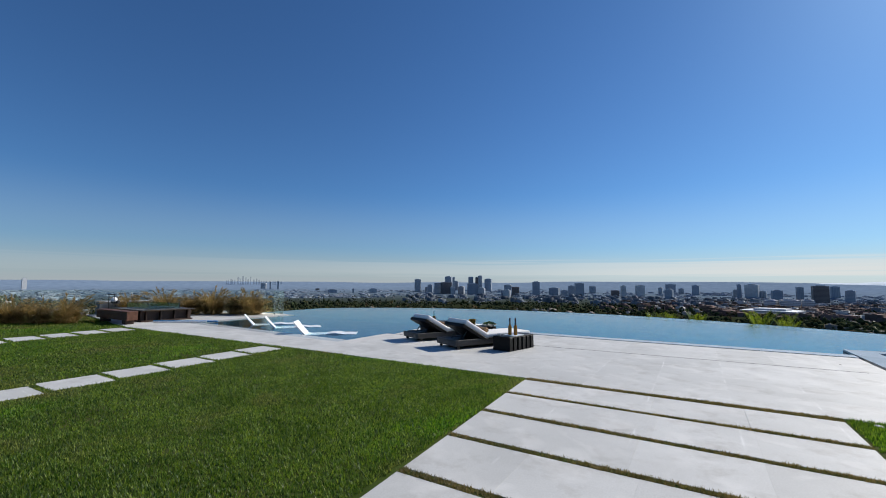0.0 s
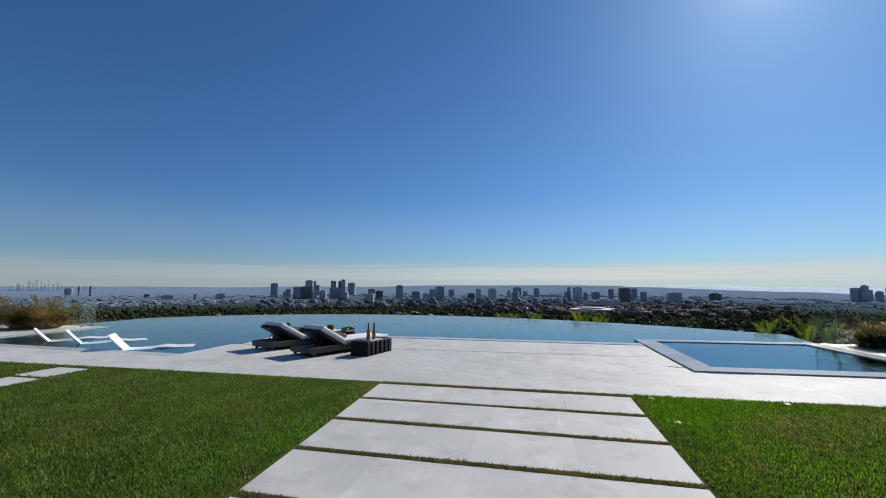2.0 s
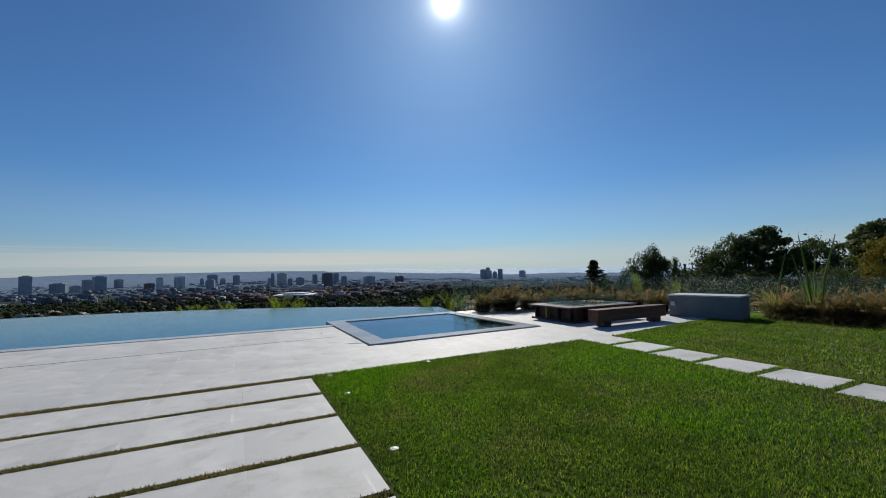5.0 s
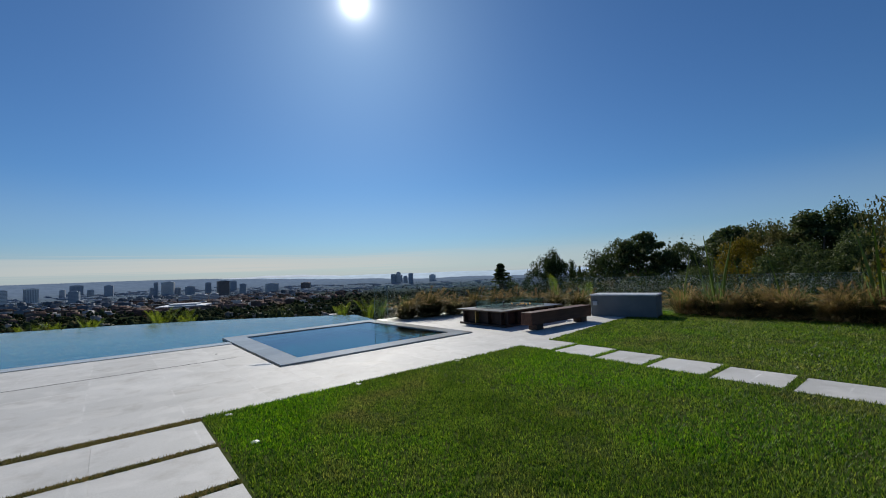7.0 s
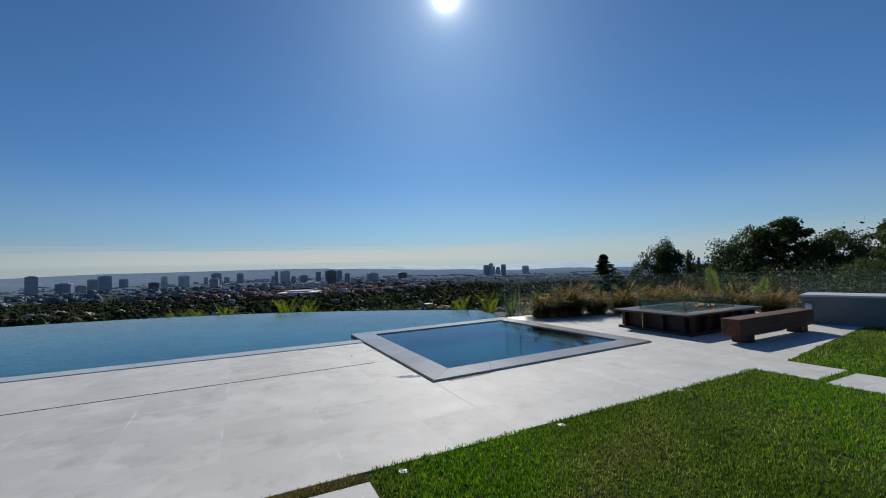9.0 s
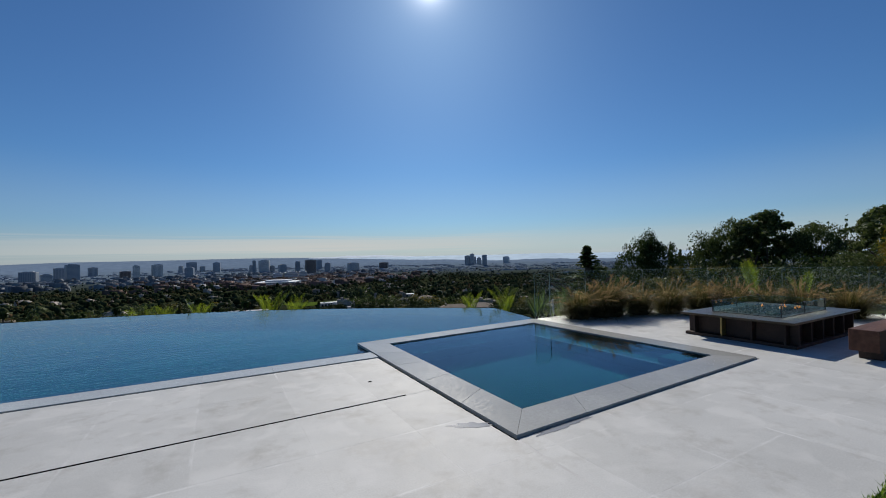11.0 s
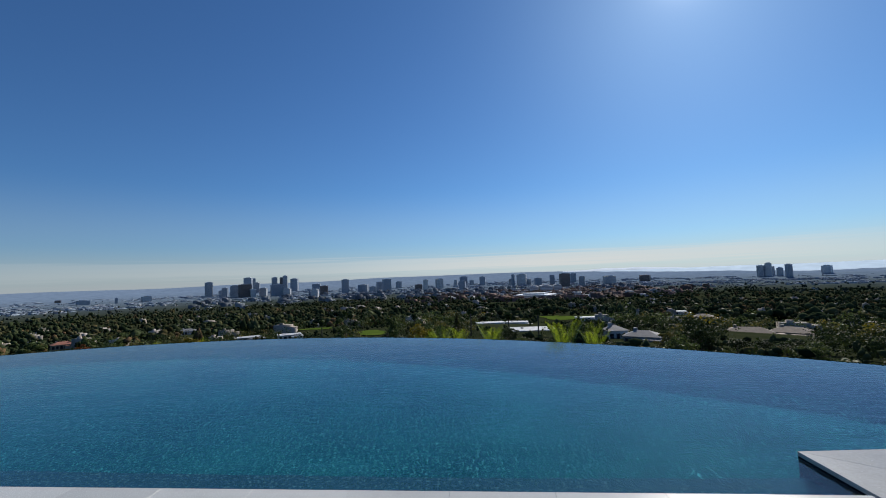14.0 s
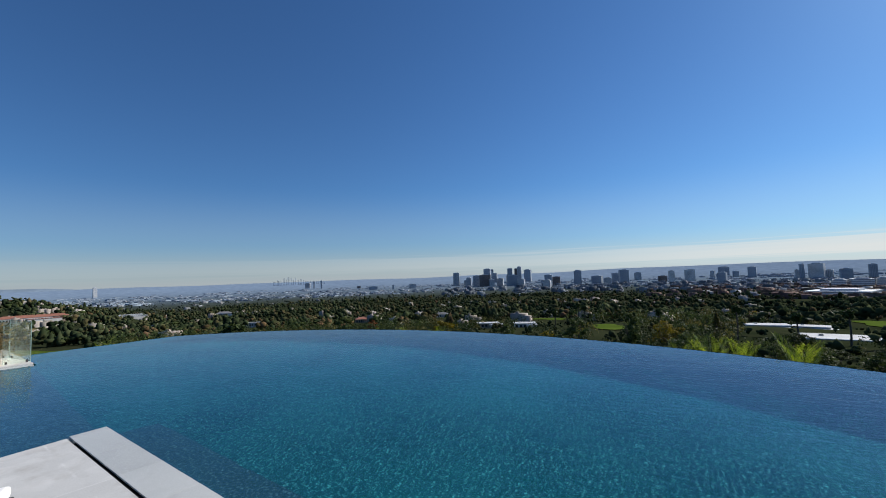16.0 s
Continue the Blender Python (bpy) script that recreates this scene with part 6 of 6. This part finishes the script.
turf("lawn_grass", GREEN, [(3.5, -6.2), (6.2, -6.2), (6.2, 0.145), (3.5, 0.065)], 3500, 0.026, 15, BLADE, 0.0040)
turf("lawn_grass", GREEN, [(6.2, -7), (9.5, -7), (9.5, 0.22), (6.2, 0.14)], 1800, 0.032, 16, BLADE, 0.0045)
turf("lawn_grass", GREEN, [(9.5, -8), (15.6, -8), (15.6, 0.9), (12.76, 0.66), (9.5, 0.22)], 800, 0.034, 17, BLADE, 0.007)
DRYBLADE = surface("thatch_blade", (0.085, 0.085, 0.026), (0.20, 0.155, 0.062), 3.0, (0.5, 0.7), bump=0, grain=20, island=0.5, thin=0.4)
for y0, y1 in PATH_ROWS[:8]:
    turf("joint_grass", "short grass in the joints between the path slabs", [(path_left(y1), y1 + 0.010), (3.47, y1 + 0.010), (3.47, y1 + 0.075), (path_left(y1), y1 + 0.075)], 7000, 0.021, 20 + int(-y1 * 10), DRYBLADE, 0.004)


turf("joint_grass", "short grass between the terrace edge and the first path slab", [(0.10, -0.03), (3.47, -0.03), (3.47, 0.052), (0.10, 0.026)], 7000, 0.022, 19, DRYBLADE, 0.004)


# ---- stone pieces: terrace tiles, coping, path slabs, stepping stones ----
def clip(poly, inside):
    """Cuts a polygon by the convex polygon inside, which runs counterclockwise."""
    for (ax, ay), (bx, by) in zip(inside, inside[1:] + inside[:1]):
        out = []
        side = [(bx - ax) * (y - ay) - (by - ay) * (x - ax) for x, y in poly]
        for i in range(len(poly)):
            p, q, s, u = poly[i], poly[(i + 1) % len(poly)], side[i], side[(i + 1) % len(poly)]
            if s >= 0:
                out.append(p)
            if (s >= 0) != (u >= 0):
                f = s / (s - u)
                out.append((p[0] + (q[0] - p[0]) * f, p[1] + (q[1] - p[1]) * f))
        poly = out
        if len(poly) < 3:
            return []
    return poly


def area_of(p):
    return abs(sum(p[i][0] * p[(i + 1) % len(p)][1] - p[(i + 1) % len(p)][0] * p[i][1] for i in range(len(p)))) / 2


terrace = setting("terrace", prism(bmesh.new(), [(-4.9, 0.0), (4.8, 0.1), (4.8, 3.335), (-5.0, 3.042)], -0.028, -0.0001), GROUT, "pale grout bed of the large-tile limestone terrace", "terrace")
setting("terrace_joints", prism(bmesh.new(), [(-4.75, 3.083), (4.8, 3.369), (4.8, 5.0), (-5.0, 5.0)], -0.028, -0.0001), GROUT, "pale grout under the terrace by the pool", "terrace")
rs = random.Random(2)
SHARED = {}


def stone_piece(name, parent, poly, top, material, thick=0.03):
    cx, cy = sum(p[0] for p in poly) / len(poly), sum(p[1] for p in poly) / len(poly)
    loc = [(round(x - cx, 3), round(y - cy, 3)) for x, y in poly]
    key = (name, tuple(loc), thick)
    if key not in SHARED:
        SHARED[key] = mesh_of(name, prism(bmesh.new(), loc, -thick, 0.0, 0.0003 if name == "tile" else 0.001), material)
    ob = part(name, SHARED[key], material, parent)
    ob.matrix_basis = pose(cx, cy, top)


def tile_region(region, xs, ys):
    g = 0.0014
    for x0, x1 in zip(xs, xs[1:]):
        for y0, y1 in zip(ys, ys[1:]):
            p = clip([(x0 + g, y0 + g), (x1 - g, y0 + g), (x1 - g, y1 - g), (x0 + g, y1 - g)], region)
            if p and area_of(p) > 0.004:
                stone_piece("tile", terrace, p, rs.uniform(0.0, 0.0003), STONE)


XS = [-5.86 - 0.84 * k for k in range(20, 0, -1)] + [-5.86 + 0.84 * k for k in range(28)]
YL = [-0.84, -0.02, 0.80, 1.62, 2.46, 3.294]
tile_region([(-4.42, 0.0), (4.829, 0.07), (4.829, 3.336), (-4.76, 3.049), (-4.5, 1.5)], XS, YL[:-1] + [3.4])
tile_region([(-4.76, 3.081), (4.825, 3.368), (4.825, 5.106), (-5.1, 5.106)], XS, [3.0, 4.21, 5.106])
tile_region([(-12.3, -0.17), (-4.42, -0.0), (-4.45, 1.14), (-12.4, 1.5)], XS, YL)
tile_region([(4.83, 0.10), (9.45, 0.23), (12.76, 0.69), (15.4, 1.05), (15.4, 2.3), (9.17, 2.06), (4.86, 1.85)], XS, YL)
tile_region([(9.18, 2.07), (15.4, 2.3), (15.4, 3.2), (13.3, 5.6), (12.0, 6.5), (9.2, 6.6)], XS, [1.62, 2.46, 3.306, 4.1, 4.92, 5.74, 6.7])
tile_region([(-19, 1.0), (-12.3, -0.17), (-12.42, 1.5), (-12.8, 5.95), (-17, 5.95)], XS, [-0.84, -0.02, 0.8, 1.62, 2.46, 3.3, 4.1, 4.9, 5.95])
wide_bed = setting("terrace_joints", prism(bmesh.new(), [(-12.3, -0.13), (-4.5, 0.0), (-4.55, 1.1), (-12.35, 1.45)], -0.029, -0.0001), GROUT, "pale grout under the terrace strip by the lawn", "terrace")
setting("terrace_joints", prism(bmesh.new(), [(4.81, 0.1), (9.45, 0.2), (12.7, 0.7), (15.3, 1.08), (15.3, 3.2), (13.3, 5.5), (9.22, 6.55), (9.2, 2.06), (4.81, 1.84)], -0.029, -0.0001), GROUT, "pale grout under the terrace by the fire table", "terrace")
stone_piece("tile", terrace, [(4.525, 3.331), (4.822, 3.338), (4.822, 3.366), (4.525, 3.357)], 0.0001, STONE)
# wet coping along the pool, with a dark overflow slot behind it
coping = thing("pool_coping", "wet grey limestone coping along the pool edge", "coping")
for x0, x1 in zip(XS, XS[1:]):
    p = clip([(x0 + 0.0008, SLOT_Y - 0.005), (x1 - 0.0008, SLOT_Y - 0.005), (x1 - 0.0008, 5.5), (x0 + 0.0008, 5.5)], [(-5.12, 5.0), (4.85, 5.0), (4.85, 5.5), (-5.17, 5.5)])
    if p:
        stone_piece("coping_stone", coping, p, 0.010, COPING, 0.06)
    p = clip([(x0 + 0.002, 0.5), (x1 - 0.002, 0.5), (x1 - 0.002, 2.0), (x0 + 0.002, 2.0)], [(-12.38, 1.515), (-4.45, 1.16), (-4.5, 1.5), (-12.05, 1.84)])
    if p:
        stone_piece("coping_stone", coping, p, -0.004, COPING, 0.05)
for f0, f1 in ((0.0, 0.24), (0.24, 0.48), (0.48, 0.72), (0.72, 0.91)):
    q = lambda f, off: (-4.5 - 0.67 * f + off, 1.5 + 4.0 * f)
    stone_piece("coping_stone", coping, [q(f0 + 0.0007, 0), q(f1 - 0.0007, 0), q(f1 - 0.0007, -0.0), q(f0 + 0.0007, -0.0)][:2] + [(-4.5 - 0.67 * f1 + 0.05, 1.5 + 4.0 * f1 - 0.003), (-4.5 - 0.67 * f0 + 0.05, 1.5 + 4.0 * f0 + 0.003)], -0.004, COPING, 0.05)
for p in ([(-12.42, 1.53), (-12.06, 1.86), (-12.4, 5.9), (-12.77, 5.9)],):
    stone_piece("coping_stone", coping, p, -0.004, COPING, 0.05)
slot = bmesh.new()
box(slot, -4.83, 4.84, 5.107, SLOT_Y - 0.006, -0.06, -0.004)
setting("overflow_slot", slot, DARKGAP, "narrow overflow slot behind the coping, filled black in place of shade", "drain slot")
slit = bmesh.new()
prism(slit, [(-4.7, 3.052), (4.52, 3.328), (4.52, 3.358), (-4.7, 3.082)], -0.025, -0.0002)
setting("joint_slot", slit, DARKGAP, "narrow dark movement joint across the terrace", "joint")
small_round("deck_drain", "small dark round drain in the terrace", "drain", 4.34, 4.03, -0.004, [(0.024, 0), (0.024, 0.0055)], DARKGAP)

path = setting("path", prism(bmesh.new(), [(0.12, -0.1), (3.45, -0.1), (3.45, -9.0), (0.8, -9.0)], -0.045, -0.007), SOIL, "soil bed of the broad slab path through the lawn", "path")
for k, (y0, y1) in enumerate(PATH_ROWS):
    cuts = [None, 1.05, 1.85, 2.65, 3.47] if k % 2 else [None, 1.76, 2.64, 3.47]
    for i, (c0, c1) in enumerate(zip(cuts, cuts[1:])):
        l0, l1 = (path_left(y0), path_left(y1)) if c0 is None else (c0 + 0.0003, c0 + 0.0003)
        e = 0.0003 if c1 < 3.4 else 0
        stone_piece("slab", path, [(l0, y0), (c1 - e, y0), (c1 - e, y1), (l1, y1)], rs.uniform(-0.002, 0.002), STONE, 0.05)
stones = thing("stepping_stones", "row of pale square stepping stones set in the lawn", "stepping stones")
for x0, x1, y0, y1 in EAST_STONES + FAR_STONES + WEST_STONES:
    stone_piece("stepping_stone", stones, [(x0, y0), (x1, y0), (x1 - 0.02, y1), (x0 - 0.02, y1)], rs.uniform(-0.003, 0.002), STONE, 0.05)

# wet patches on the terrace by the spa corner
WET = surface("wet_stone", (0.27, 0.265, 0.255), (0.34, 0.335, 0.32), 3.0, (0.1, 0.2), bump=0.03, grain=60)


def puddle(x, y, rx, ry, turn, sd):
    bm = bmesh.new()
    rq = random.Random(sd)
    n, ring = 60, []
    for i in range(n):
        q = 2 * math.pi * i / n
        k = 1 + 0.8 * noise.noise(Vector((2.6 * math.cos(q), 2.6 * math.sin(q), sd))) + rq.uniform(-0.03, 0.03)
        ring.append(bm.verts.new((rx * k * math.cos(q), ry * k * math.sin(q), 0)))
    bm.faces.new(ring)
    ob = part("puddle", bm, WET, None, "thin irregular wet patch on the pale terrace stone")
    ob.matrix_basis = pose(x, y, 0.0022, 0, 0, turn)
    tagged(ob, "", "puddle", "wet patches by the spa")


puddle(4.70, 2.28, 0.17, 0.05, -24, 1)
puddle(5.34, 1.845, 0.34, 0.035, 3, 3)
